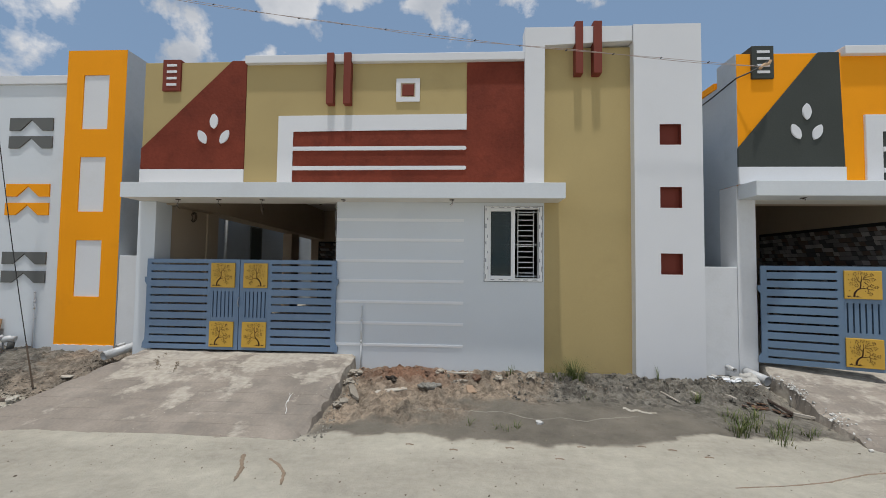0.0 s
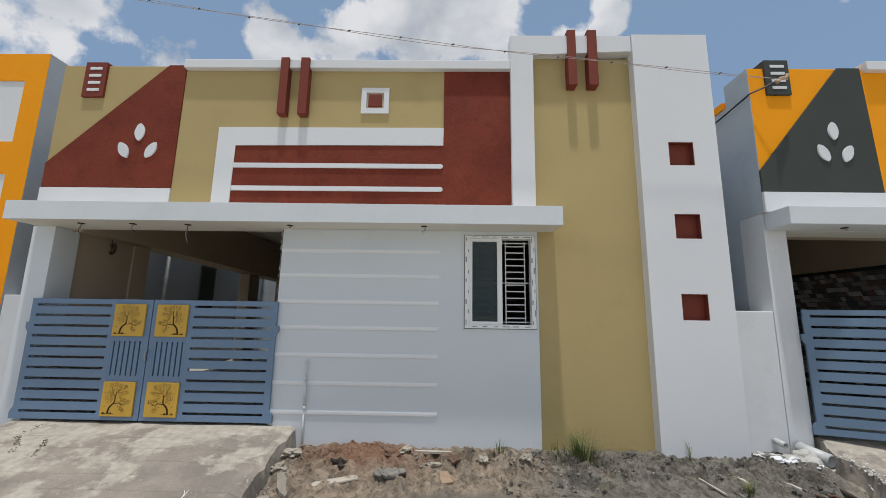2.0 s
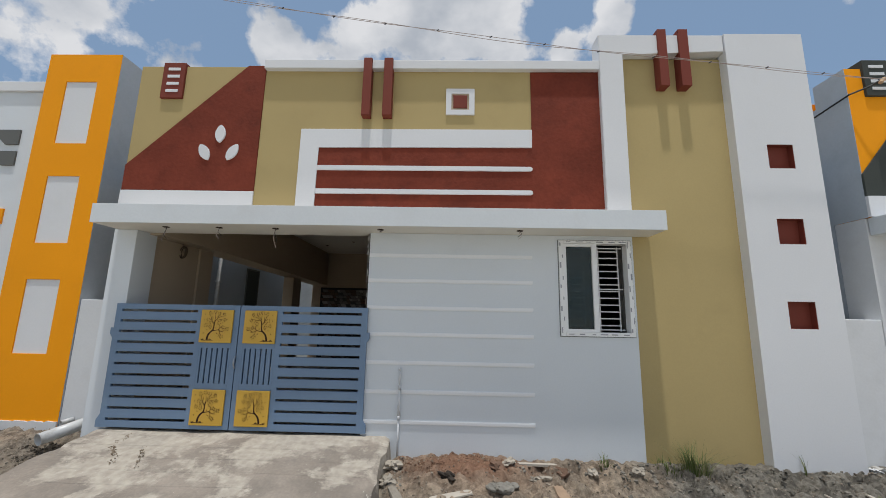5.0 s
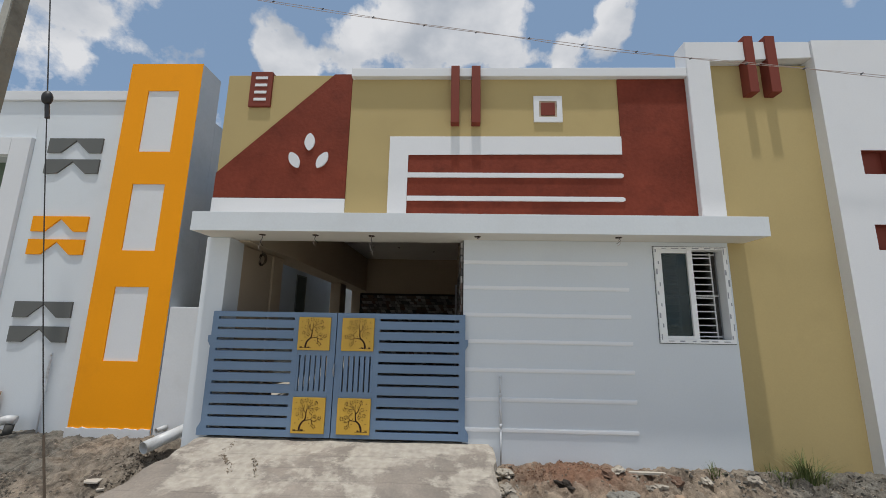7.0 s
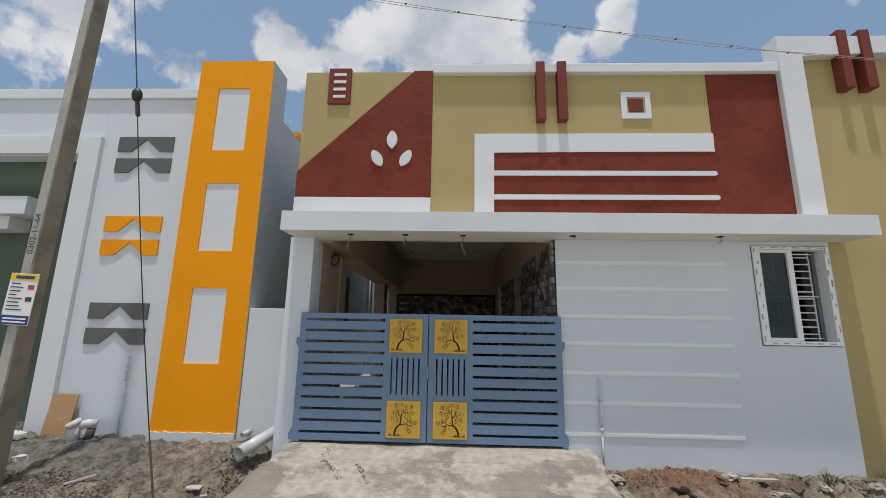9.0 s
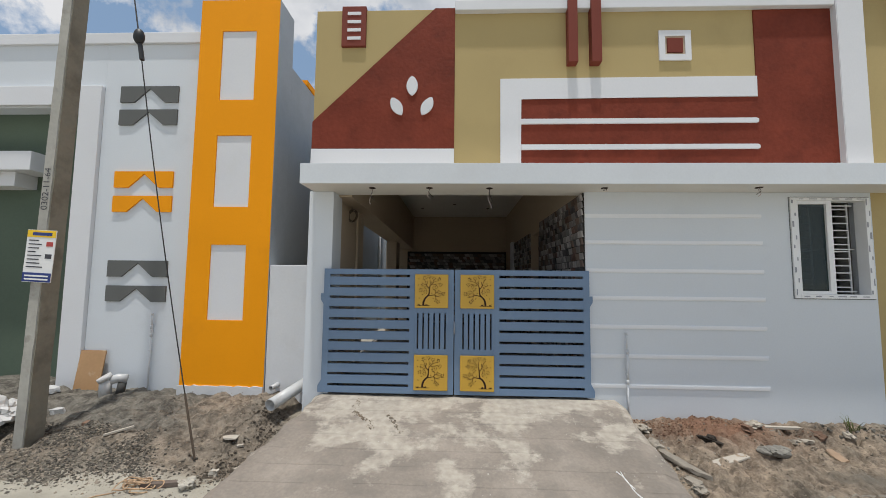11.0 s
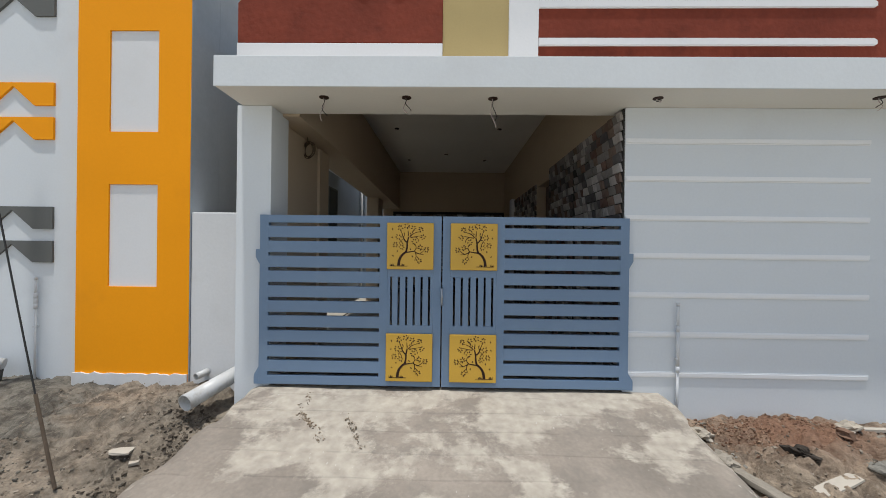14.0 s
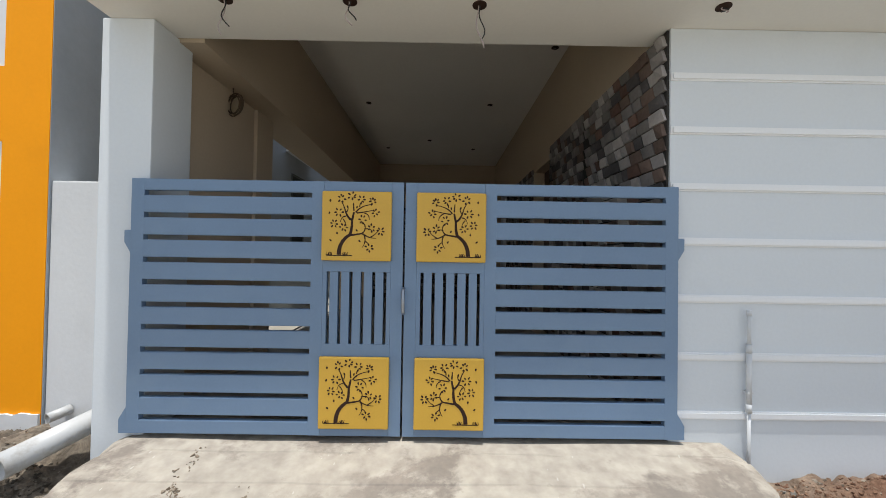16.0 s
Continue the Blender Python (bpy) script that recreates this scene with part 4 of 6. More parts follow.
def gate_leaf(x0, x1, mirrored, label, group, paint=STEEL):
    """One leaf of a sheet-metal gate: slatted outer field, two gold tree panels and a field of upright slots. The outer edge is x0, or x1 where mirrored."""
    y0, y1, zb, zt = 5.560, 5.592, 0.462, 1.73
    wdt = x1 - x0
    g = thing("gate_leaf", label, "gate", group, at=(x0, y0, zb))

    def gp(name, u0, u1, z0, z1, ya=0.0, yb=0.032, material=paint, label_="", bevel=0.0008, parent=None):
        a, b = (wdt - u1, wdt - u0) if mirrored else (u0, u1)
        return part(name, bx(a, b, ya, yb, z0 - zb, z1 - zb, bevel), material, parent or g, label_)

    gp("stile", 0.0, 0.064, zb, zt)
    gp("stile", wdt - 0.062, wdt - 0.003, zb, zt)
    pin = wdt - 0.403
    gp("stile", wdt - 0.462, pin, zb, zt)
    # slats between the slots
    slot = [1.66 - 0.1118 * k for k in range(11)]
    edges = [zt] + [v for s_ in slot for v in (s_ + 0.0125, s_ - 0.0125)] + [zb]
    for a, b in zip(edges[0::2], edges[1::2]):
        u0, u1 = (0.462, wdt - 0.0641) if mirrored else (0.0641, wdt - 0.462)
        bm = bmesh.new()
        box(bm, u0, u1, 0.0, 0.032, b - zb, a - zb)
        bmesh.ops.bevel(bm, geom=[e for e in bm.edges if abs(e.verts[0].co.x - e.verts[1].co.x) > 0.1], offset=0.0035, segments=2, affect="EDGES")
        part("slat", bm, paint, g)
    # panel column
    c0, c1 = pin + 0.0005, wdt - 0.0625
    gp("rail", c0, c1, 1.278, zt)
    gp("rail", c0, c1, zb, 0.917)
    pitch = (c1 - c0) / 6.0
    for k in range(7):
        a = c0 + (k - 0.5) * pitch + 0.008
        b = a + pitch - 0.016
        gp("upright", max(c0, a), min(c1, b), 0.9175, 1.2775)
    for z0, z1 in ((1.337, 1.677), (0.508, 0.855)):
        pn = gp("panel", c0 - 0.004, c1 + 0.002, z0 - 0.004, z1 + 0.002, -0.022, -0.0005, GOLD, "gold panel with a cut-out tree", 0.007)
        tr = new("tree_cutout", TREE[1 if mirrored else 0])
        tr.parent = pn
        cx = (c0 + c1) / 2
        tr.location = ((wdt - cx) if mirrored else cx, -0.0235, (z0 + z1) / 2 - zb)
        tr["label"] = "dark flat shapes drawn as a cut-out tree"
    # hinge tabs
    for z0, z1, k in ((1.36, 1.47, 0.03), (0.462, 0.58, 0.035)):
        bm = bmesh.new()
        pts = [(-k, z0 - zb + (0.05 if z0 > 1 else 0.0)), (0.0, z0 - zb), (0.0, z1 - zb + (0.01 if z0 < 1 else 0)), (-k, z1 - zb - (0.0 if z0 > 1 else 0.05))]
        if mirrored:
            pts = [(wdt - x, z) for x, z in pts][::-1]
        prism(bm, pts, 0.0, 0.03)
        part("hinge_tab", bm, paint, g)
    return g


gl = gate_leaf(-4.64, -3.276, False, "blue-grey steel gate leaf with gold tree panels, closed", "carport gate leaves")
gr = gate_leaf(-3.272, -1.893, True, "blue-grey steel gate leaf with gold tree panels, closed", "carport gate leaves")
bm = tube(bmesh.new(), [(0.004 - 0.004, -0.006 - 0.03 * math.sin(math.pi * k / 8), 0.62 + 0.13 * k / 8 - 0.01) for k in range(9)], 0.009, 8)
h_ = part("handle", bm, mat("worn_steel", (0.35, 0.38, 0.42), 0.35, 0.1, 6, 60, 0.0, metal=0.8), gr, "bare steel pull handle", smooth=True)

# ---------- house to the right ----------
RX = 3.545
nb = thing("house", "neighbouring single-storey house with orange and dark slate front", "house")
part("side_wall", bx(RX, RX + 0.2, 5.96, 11.3, 0.0, 4.30, 0.0), SIDEWALL, nb, "grey unpainted side wall")
part("side_coping", bx(RX - 0.02, RX + 0.22, 6.0, 11.3, 4.302, 4.40, 0.004), ORANGE, nb, "orange coping")
part("parapet_wall", bx(RX + 0.005, 12.4, W - 0.03, 5.95, 2.81, 4.60, 0.006), ORANGE, nb, "orange painted parapet")
part("parapet_return", bx(RX - 0.003, RX + 0.003, W - 0.03, 5.958, 2.81, 4.598, 0.0), SIDEWALL, nb)
part("base_strip", bx(RX - 0.004, 4.905, W - 0.062, W - 0.028, 2.812, 3.046, 0.004), WHITE, nb, "white plaster strip")
bm = bmesh.new()
prism(bm, [(RX - 0.004, 3.048), (4.905, 3.048), (4.865, 4.60), (4.60, 4.60), (RX - 0.004, 3.30)], W - 0.05, W - 0.028, 0.003)
part("corner_panel", bm, SLATE, nb, "dark slate panel with a slanting edge")
for cx, cz, tl in ((4.43, 3.79, 0.0), (4.286, 3.52, 0.45), (4.558, 3.512, -0.45)):
    leaf_relief(nb, cx, cz, 0.225, 0.12, tl, W - 0.05)
slot_box(nb, 3.735, 4.02, 4.245, 4.695, W - 0.03, SLATE)
part("coping", bx(4.902, 12.4, W - 0.1, 5.97, 4.55, 4.66, 0.006), WHITE, nb, "white coping")
bm = bmesh.new()
prism(bm, [(5.165, 2.812), (5.37, 2.812), (5.37, 3.52), (8.0, 3.52), (8.0, 3.745), (5.165, 3.745)], W - 0.06, W - 0.028, 0.004)
part("frame_band", bm, WHITE, nb, "white angled plaster band")
bm = bmesh.new()
prism(bm, [(5.371, 2.812), (9.2, 2.812), (9.2, 4.5), (8.0, 4.5), (8.0, 3.519), (5.371, 3.519)], W - 0.045, W - 0.028)
part("slate_panel", bm, SLATE, nb, "dark slate panel")
for z in (3.28, 3.0):
    part("line_band", bx(5.372, 8.0, W - 0.07, W - 0.046, z - 0.03, z + 0.03, 0.004), WHITE, nb)
part("canopy", bx(3.56, 9.6, 5.27, 5.60, 2.61, 2.808, 0.008), FASCIA, nb, "white concrete canopy slab")
part("pillar", bx(RX + 0.001, 3.79, W + 0.012, 5.955, 0.0, 2.807, 0.002), CEMENT, nb, "pale grey square pillar")
part("lintel", bx(3.792, 12.4, W + 0.012, 5.95, 2.612, 2.807, 0.002), SOFFIT, nb, "white lintel over the carport opening")
part("front_wall", bx(6.6, 12.4, W, 5.95, 0.0, 2.609, 0.0), GREYWALL, nb)
part("roof_slab", bx(RX + 0.205, 12.4, 5.96, 11.3, 3.36, 3.5, 0.0), CREAM, nb)
part("back_wall", bx(RX + 0.205, 12.4, 11.1, 11.3, 0.0, 3.35, 0.0), CREAM, nb)
part("inner_beam", bx(RX + 0.205, 6.5, 5.956, 6.15, 2.62, 3.355, 0.0), CREAM, nb)
nb_wall = part("carport_wall", bx(6.5, 6.6, 5.956, 11.095, 0.0, 3.355, 0.0), CREAM, nb, "stone-clad carport wall")
part("floor_slab", bx(RX + 0.205, 6.5, 5.99, 11.09, 0.05, 0.43, 0.0), FLOORTILE, nb)

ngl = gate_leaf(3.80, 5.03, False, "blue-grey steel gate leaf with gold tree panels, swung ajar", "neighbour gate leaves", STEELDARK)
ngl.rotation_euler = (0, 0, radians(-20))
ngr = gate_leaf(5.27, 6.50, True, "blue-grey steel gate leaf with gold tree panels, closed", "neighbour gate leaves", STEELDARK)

# ---------- house to the left ----------
LX = -5.41
lh = thing("house", "neighbouring pale grey house with orange and white tower", "house")
OT = 5.91
insets = [(1.137, 2.003), (2.447, 3.305), (3.741, 4.605)]
bm = holed([-6.385, -6.11, -5.69, LX - 0.003], [0.0] + [v for p in insets for v in p] + [5.0], {(1, 1), (1, 3), (1, 5)}, OT, 6.3)
part("tower", bm, ORANGE, lh, "orange painted tower")
for a, b in insets:
    part("inset_panel", bx(-6.1095, -5.6905, OT + 0.014, OT + 0.2, a + 0.0005, b - 0.0005, 0.0), WHITE, lh, "white recessed panel")
part("tower_side", bx(LX - 0.003, LX, OT + 0.004, 6.3, 0.0, 4.998, 0.0), SIDEWALL, lh)
bm = bmesh.new()
prism(bm, [(-6.40, 0.2), (-5.415, 0.2)] + [(-5.415 - 0.985 * k / 26, 0.405 + 0.022 * noise.noise(Vector((k * 0.6, 2.0, 0.0)))) for k in range(27)], OT - 0.015, OT - 0.001)
part("plinth_splash", bm, CEMENT, lh, "white splashed plinth edge")
part("side_wall", bx(LX - 0.2, LX, 6.302, 13.0, 0.0, 4.35, 0.0), SIDEWALL, lh, "grey rendered side wall")
part("side_coping", bx(LX - 0.22, LX + 0.02, 6.75, 13.0, 4.352, 4.43, 0.004), ORANGE, lh, "orange coping")
part("front_wall", bx(-7.61, -6.387, 6.0, 6.2, 0.0, 4.50, 0.0), GREYWALL, lh, "pale grey plaster wall")
part("upper_wall", bx(-14.5, -7.612, 6.0, 6.2, 3.70, 4.50, 0.0), GREYWALL, lh, "pale grey plaster wall")
part("coping", bx(-14.5, -6.387, 5.965, 6.22, 4.502, 4.64, 0.008), WHITE, lh, "white coping")
part("strip", bx(-7.88, -7.612, 5.95, 6.15, 0.0, 3.955, 0.006), WHITE, lh, "white upright strip")
part("lintel_band", bx(-14.5, -7.882, 5.95, 6.15, 3.712, 3.955, 0.006), WHITE, lh, "white horizontal band")
part("recess_wall", bx(-14.5, -7.6, 6.42, 6.6, 0.0, 4.4, 0.0), GREENWALL, lh, "dark green recessed wall")
part("porch_slab", bx(-10.2, -8.55, 6.05, 6.418, 2.93, 3.17, 0.006), WHITE, lh, "white small canopy slab")
part("porch_pillar", bx(-10.1, -8.85, 6.15, 6.418, 2.75, 2.929, 0.004), WHITE, lh)
part("porch_opening", bx(-10.1, -8.6, 6.39, 6.418, 0.3, 2.75, 0.0), GREENWALL, lh, "dark green porch panel")
part("roof_slab", bx(-14.5, -5.62, 6.62, 13.0, 4.0, 4.15, 0.0), CREAM, lh)
chev = [(3.955, 3.752, CHEVGREY), (3.66, 3.467, CHEVGREY), (2.89, 2.692, ORANGE), (2.59, 2.397, ORANGE), (1.813, 1.62, CHEVGREY), (1.516, 1.329, CHEVGREY)]
for zt_, zb_, m_ in chev:
    bm = bmesh.new()
    xc = -7.03
    pts = [(-7.395, zb_), (xc - 0.19, zb_), (xc, zt_ - 0.03), (xc + 0.19, zb_), (-6.668, zb_), (-6.668, zt_), (-7.395, zt_)]
    prism(bm, pts, 5.98, 6.004, 0.0)
    part("chevron", bm, m_, lh, "notched plaster chevron")
# side window and waste pipe in the passage
sw = part("side_window", bx(LX - 0.01, LX + 0.012, 9.6, 10.08, 1.55, 2.56, 0.0), SLATE, lh, "dark side window")
for y0, y1, z0, z1 in ((9.57, 9.6, 1.52, 2.59), (10.08, 10.11, 1.52, 2.59), (9.6, 10.08, 1.52, 1.55), (9.6, 10.08, 2.56, 2.59)):
    part("window_frame", bx(LX + 0.001, LX + 0.02, y0 + 0.0005, y1 - 0.0005, z0, z1, 0.0), CHEVGREY, sw)
part("sunshade", bx(LX + 0.001, LX + 0.30, 9.35, 10.35, 2.87, 2.94, 0.004), WHITE, lh, "white concrete sunshade")
for y in (8.52, 12.0):
    wp = thing("waste_pipe", "white upright waste pipe on the grey side wall", "pipe", "passage pipes", at=(LX + 0.045, y, 0.45))
    part("pipe", tube(bmesh.new(), [(0, 0, 0), (0, 0, 3.2)], 0.036, 14), PVC, wp, smooth=True)
    for z in (0.9, 1.75, 2.6):
        part("clip", bx(-0.044, 0.039, -0.042, 0.042, z, z + 0.03, 0.003), PVC, wp)
# added unseen end wall, raised and greyed to dim the passage openings
tagged(part("passage_end", bx(LX + 0.002, -4.837, 12.4, 12.6, 0.0, 3.6, 0.0), SIDEWALL), "added grey wall closing the passage against light", "wall", kind="structure")
tagged(part("passage_floor", bx(LX + 0.002, -4.837, 6.085, 12.39, 0.1, 0.45, 0.0), SCREED), "pale cement passage floor", "floor", kind="structure")


# ---------- fittings of the main house ----------
def light_point(x, y, z, wire, seed, group):
    """A dark disc drawn as a round hole in a slab, with loose wire ends."""
    r = random.Random(seed)
    g = thing("light_point", "dark disc drawn as a ceiling hole, loose wire ends hanging", "light point", group, at=(x, y, z))
    bm = bmesh.new()
    bmesh.ops.create_cone(bm, cap_ends=True, segments=20, radius1=0.034, radius2=0.034, depth=0.006)
    part("hole", bm, CUT, g, "dark disc drawn for the shade in a junction hole")
    for k in range(2):
        pts, px, py = [], 0.008 * (k - 0.5), 0.0
        for i in range(9):
            t = i / 8
            pts.append((px + 0.014 * math.sin(t * 5 + seed + k) * t * 2, py + 0.01 * math.cos(t * 4 + k) * t, -wire * t * (1 - 0.25 * k)))
        part("wire", tube(bmesh.new(), pts, 0.0028, 6), BLACK if k else WIRE, g)
    return g


for k, (x, y, wl_) in enumerate(((-4.128, 5.436, 0.17), (-3.537, 5.432, 0.12), (-2.923, 5.443, 0.21), (-1.772, 5.421, 0.03), (-0.286, 5.388, 0.09))):
    light_point(x, y, 2.5605, wl_, k + 1, "canopy light points")
for k, x in enumerate((4.25, 5.35, 6.3)):
    light_point(x, 5.42, 2.6065, 0.03, k + 40, "neighbour canopy light points")
for k, (x, y) in enumerate(((-4.05, 8.6), (-2.48, 8.6), (-3.31, 10.2), (-4.08, 10.7), (-2.52, 10.7), (-2.05, 7.2))):
    light_point(x, y, 3.322, 0.02, k + 20, "carport light points")

bm = bmesh.new()
for k in range(5):
    rr = 0.066 + 0.008 * (k % 3)
    off = Vector((0.012 + 0.007 * k, 0.004 * (k % 3), 0.005 * ((k * 5) % 3)))
    tube(bm, [Vector((0, rr * math.cos(a), rr * math.sin(a))) + off for a in [i / 20 * 2 * math.pi for i in range(21)]], 0.0048, 6, False)
tube(bm, [(0.01, 0, 0.07), (0.008, 0.002, 0.12), (0.006, 0, 0.18)], 0.004, 6)
coil = tagged(part("cable_coil", bm, COIL, smooth=True), "dusty brown coil of cable hanging on the wall", "cable")
coil.matrix_world = pose(-4.60, 6.38, 2.425, 0, 0, 62)


def conduit(name, x, y, z0, z1, joints, label):
    g = thing(name, label, "pipe", at=(x, y, z0))
    zj = joints[0] - z0
    part("lower_pipe", tube(bmesh.new(), [(0, 0, 0), (0, 0, zj)], 0.0085, 14), PIPEPAINT, g, smooth=True)
    part("sleeve", tube(bmesh.new(), [(0, 0, zj), (0, 0, joints[-1] - z0)], 0.013, 14), PIPEPAINT, g, smooth=True)
    part("upper_pipe", tube(bmesh.new(), [(0, 0, joints[-1] - z0), (0, 0, z1 - z0)], 0.0095, 14), PIPEPAINT, g, smooth=True)
    for q in joints:
        part("coupling", tube(bmesh.new(), [(0, 0, q - z0 - 0.022), (0, 0, q - z0 + 0.022)], 0.0138, 14), PIPEPAINT, g, smooth=True)
    part("clip", bx(-0.014, 0.014, -0.012, 0.02, (z1 - z0) * 0.55, (z1 - z0) * 0.55 + 0.010, 0.0), PIPEPAINT, g)
    part("end_cap", tube(bmesh.new(), [(0, 0, z1 - z0 - 0.012), (0, 0, z1 - z0 + 0.012)], 0.0125, 14), PIPEPAINT, g, smooth=True)
    return g


conduit("water_pipe", -1.525, 5.572, 0.2, 1.10, (0.62, 0.92), "thin white water pipe stub on the grey wall")
conduit("water_pipe", -6.80, 5.975, 0.25, 1.19, (0.95, 1.04), "thin white water pipe stub on the neighbouring wall")

# waste pipes
def waste_pipe(a, b, r, label):
    g = thing("drain_pipe", label, "pipe", at=a)
    d = Vector(b) - Vector(a)
    part("pipe", pipe(bmesh.new(), (0, 0, 0), d, r), PVC, g)
    u = d.normalized()
    # dark disc that paints the shade inside the pipe
    part("bore", tube(bmesh.new(), [u * min(0.3, 0.03 + 3.0 * (r - 0.028)), u * min(0.31, 0.034 + 3.0 * (r - 0.028))], r - 0.0065, 18), BORESHADE, g, "dark disc inside the pipe, drawn for its shade")
    return g


waste_pipe((-5.085, 5.40, 0.37), (-4.93, 5.922, 0.46), 0.06, "grey-white drain pipe lying open beside the driveway")
waste_pipe((-5.285, 5.82, 0.415), (-5.25, 5.922, 0.43), 0.028, "small white drain pipe end from the wall")
waste_pipe((3.69, 5.33, 0.285), (3.615, 5.598, 0.325), 0.06, "grey drain pipe lying open beside the soil bank")
waste_pipe((3.40, 5.49, 0.37), (3.39, 5.618, 0.385), 0.03, "small white drain pipe end from the low wall")

# white capped elbow by the left house
g = thing("pipe_elbow", "white capped waste pipe elbow standing in soil", "pipe", at=(-7.14, 5.80, 0.27))
part("stub", tube(bmesh.new(), [(0, 0, 0), (0, 0, 0.22)], 0.058, 20), PVC, g, smooth=True)
part("cap", tube(bmesh.new(), [(0.0, 0.0, 0.205), (-0.018, -0.016, 0.245)], 0.07, 20), BAG, g, "white cap", smooth=True)
part("branch", tube(bmesh.new(), [(0.02, 0.02, 0.19), (0.10, 0.05, 0.215), (0.17, 0.09, 0.20)], 0.048, 16), PVC, g, smooth=True)
# solid dark plug in place of the shaded hollow
part("opening", tube(bmesh.new(), [(0.125, 0.05, 0.04), (0.14, 0.06, 0.165)], 0.042, 12), BORESHADE, g, "dark plug drawn as a shaded pipe mouth", smooth=True)

bm = bx(-0.15, 0.15, -0.008, 0.008, 0.0, 0.50, 0.002)
ply = tagged(part("board", bm, PLY), "brown ply board leaning on the wall", "board")
ply.matrix_world = pose(-7.46, 5.89, 0.27, -9, 0, 0)

# ---------- electricity pole ----------
pole = thing("electricity_pole", "rough grey concrete electricity pole with white painted face", "pole", at=(-7.072, 4.985, -0.1))
pole.rotation_euler = (0, radians(1.2), 0)
bm = bmesh.new()
rings = []
for k in range(33):
    t = k / 32
    z = 7.6 * t
    hw, hd = 0.055 - 0.006 * t, 0.08 - 0.012 * t
    j = lambda s: 0.006 * noise.noise(Vector((s, z * 7.0, 3.0)))
    rings.append([bm.verts.new(p) for p in ((-hw + j(1), -hd + j(2), z), (hw + j(3), -hd + j(4), z), (hw + j(5), hd + j(6), z), (-hw + j(7), hd + j(8), z))])
for a, b in zip(rings, rings[1:]):
    for i in range(4):
        bm.faces.new((a[i], a[(i + 1) % 4], b[(i + 1) % 4], b[i]))
bm.faces.new(rings[-1])
part("shaft", bm, POLE, pole, "rough grey cast shaft")
bm = bmesh.new()
prev = None
for k in range(60):
    z = 0.12 + 6.9 * k / 59
    t = z / 7.6
    hw, hd = 0.052 - 0.006 * t, 0.08 - 0.012 * t
    w_ = hw * (0.92 + 0.12 * noise.noise(Vector((z * 9, 1, 0))))
    p = [bm.verts.new((-w_, -hd - 0.010, z)), bm.verts.new((w_ * (0.9 + 0.15 * noise.noise(Vector((z * 8, 5, 0)))), -hd - 0.010, z)),
         bm.verts.new((w_ * 0.98, -hd + 0.008, z)), bm.verts.new((-w_, -hd + 0.008, z))]
    if prev:
        for i in range(4):
            bm.faces.new((prev[i], prev[(i + 1) % 4], p[(i + 1) % 4], p[i]))
    prev = p
face = part("painted_face", bm, POLELIGHT, pole, "whitewashed chipped face")


def text_mesh(body, size):
    cu = bpy.data.curves.new("lettering", "FONT")
    cu.body, cu.size, cu.align_x, cu.align_y = body, size, "CENTER", "CENTER"
    ob = bpy.data.objects.new("lettering", cu)
    scene.collection.objects.link(ob)
    me_ = bpy.data.meshes.new_from_object(ob.evaluated_get(bpy.context.evaluated_depsgraph_get()))
    bpy.data.objects.remove(ob)
    me_.materials.clear()
    me_.materials.append(INK)
    return me_


tx = new("painted_number", text_mesh("0302-11-64", 0.085))
tx.parent = face
tx.matrix_basis = pose(0.0, -0.0895, 2.52, 90, -90, 0)

sign = thing("notice_board", "white printed notice with yellow heading tied to the pole", "sign", at=(-7.01, 4.878, 1.565))
sign.rotation_euler = (0, radians(2.5), 0)
sh = part("sheet", bx(-0.135, 0.135, -0.006, 0.0, 0.0, 0.47, 0.001), SIGNW, sign)
part("heading", bx(-0.132, 0.132, -0.009, -0.0065, 0.405, 0.466, 0.0), SIGNY, sign, "yellow heading band")
part("footer", bx(-0.132, 0.132, -0.009, -0.0065, 0.004, 0.085, 0.0), SIGNB, sign, "navy footer band")
part("title_bar", bx(-0.08, 0.10, -0.0105, -0.0092, 0.42, 0.448, 0.0), SIGNB, sign)
for k in range(8):
    z = 0.375 - k * 0.034
    w_ = (0.09, 0.12, 0.10, 0.07, 0.13, 0.11, 0.12, 0.15)[k]
    part("print_line", bx(-0.11, -0.11 + w_, -0.0085, -0.0065, z - 0.005, z + 0.005, 0.0), INK, sign)
for k in range(2):
    part("print_picture", bx(0.055, 0.115, -0.0085, -0.0065, 0.325 - k * 0.11, 0.365 - k * 0.11, 0.0), INKRED if k == 0 else INK, sign)
for k in range(2):
    part("print_line", bx(-0.11, 0.11, -0.011, -0.0092, 0.02 + k * 0.03, 0.034 + k * 0.03, 0.0), SIGNW, sign)

stay = thing("stay_wire", "black stay wire with insulator, anchored in the soil", "cable", at=(-5.45, 4.85, 0.10))
a, b, top = Vector((0, 0, 0)), Vector((-0.757, 0.0, 3.74)), Vector((-1.46, 0.12, 6.9))
lower = [a.lerp(b, k / 14) + Vector((0.025 * math.sin(math.pi * k / 14) * -1, 0, 0)) for k in range(15)]
part("rod", tube(bmesh.new(), lower[:3], 0.009, 8), mat("muddy_rod", (0.13, 0.10, 0.075), 0.9, 0.2, 8, 50, 0.3), stay, "mud-caked anchor rod")
part("lower_wire", tube(bmesh.new(), lower[2:], 0.005, 7), BLACK, stay)
bm = bmesh.new()
bmesh.ops.create_uvsphere(bm, u_segments=14, v_segments=10, radius=1.0)
for v in bm.verts:
    v.co = b + Vector((v.co.x * 0.045, v.co.y * 0.045, v.co.z * 0.075))
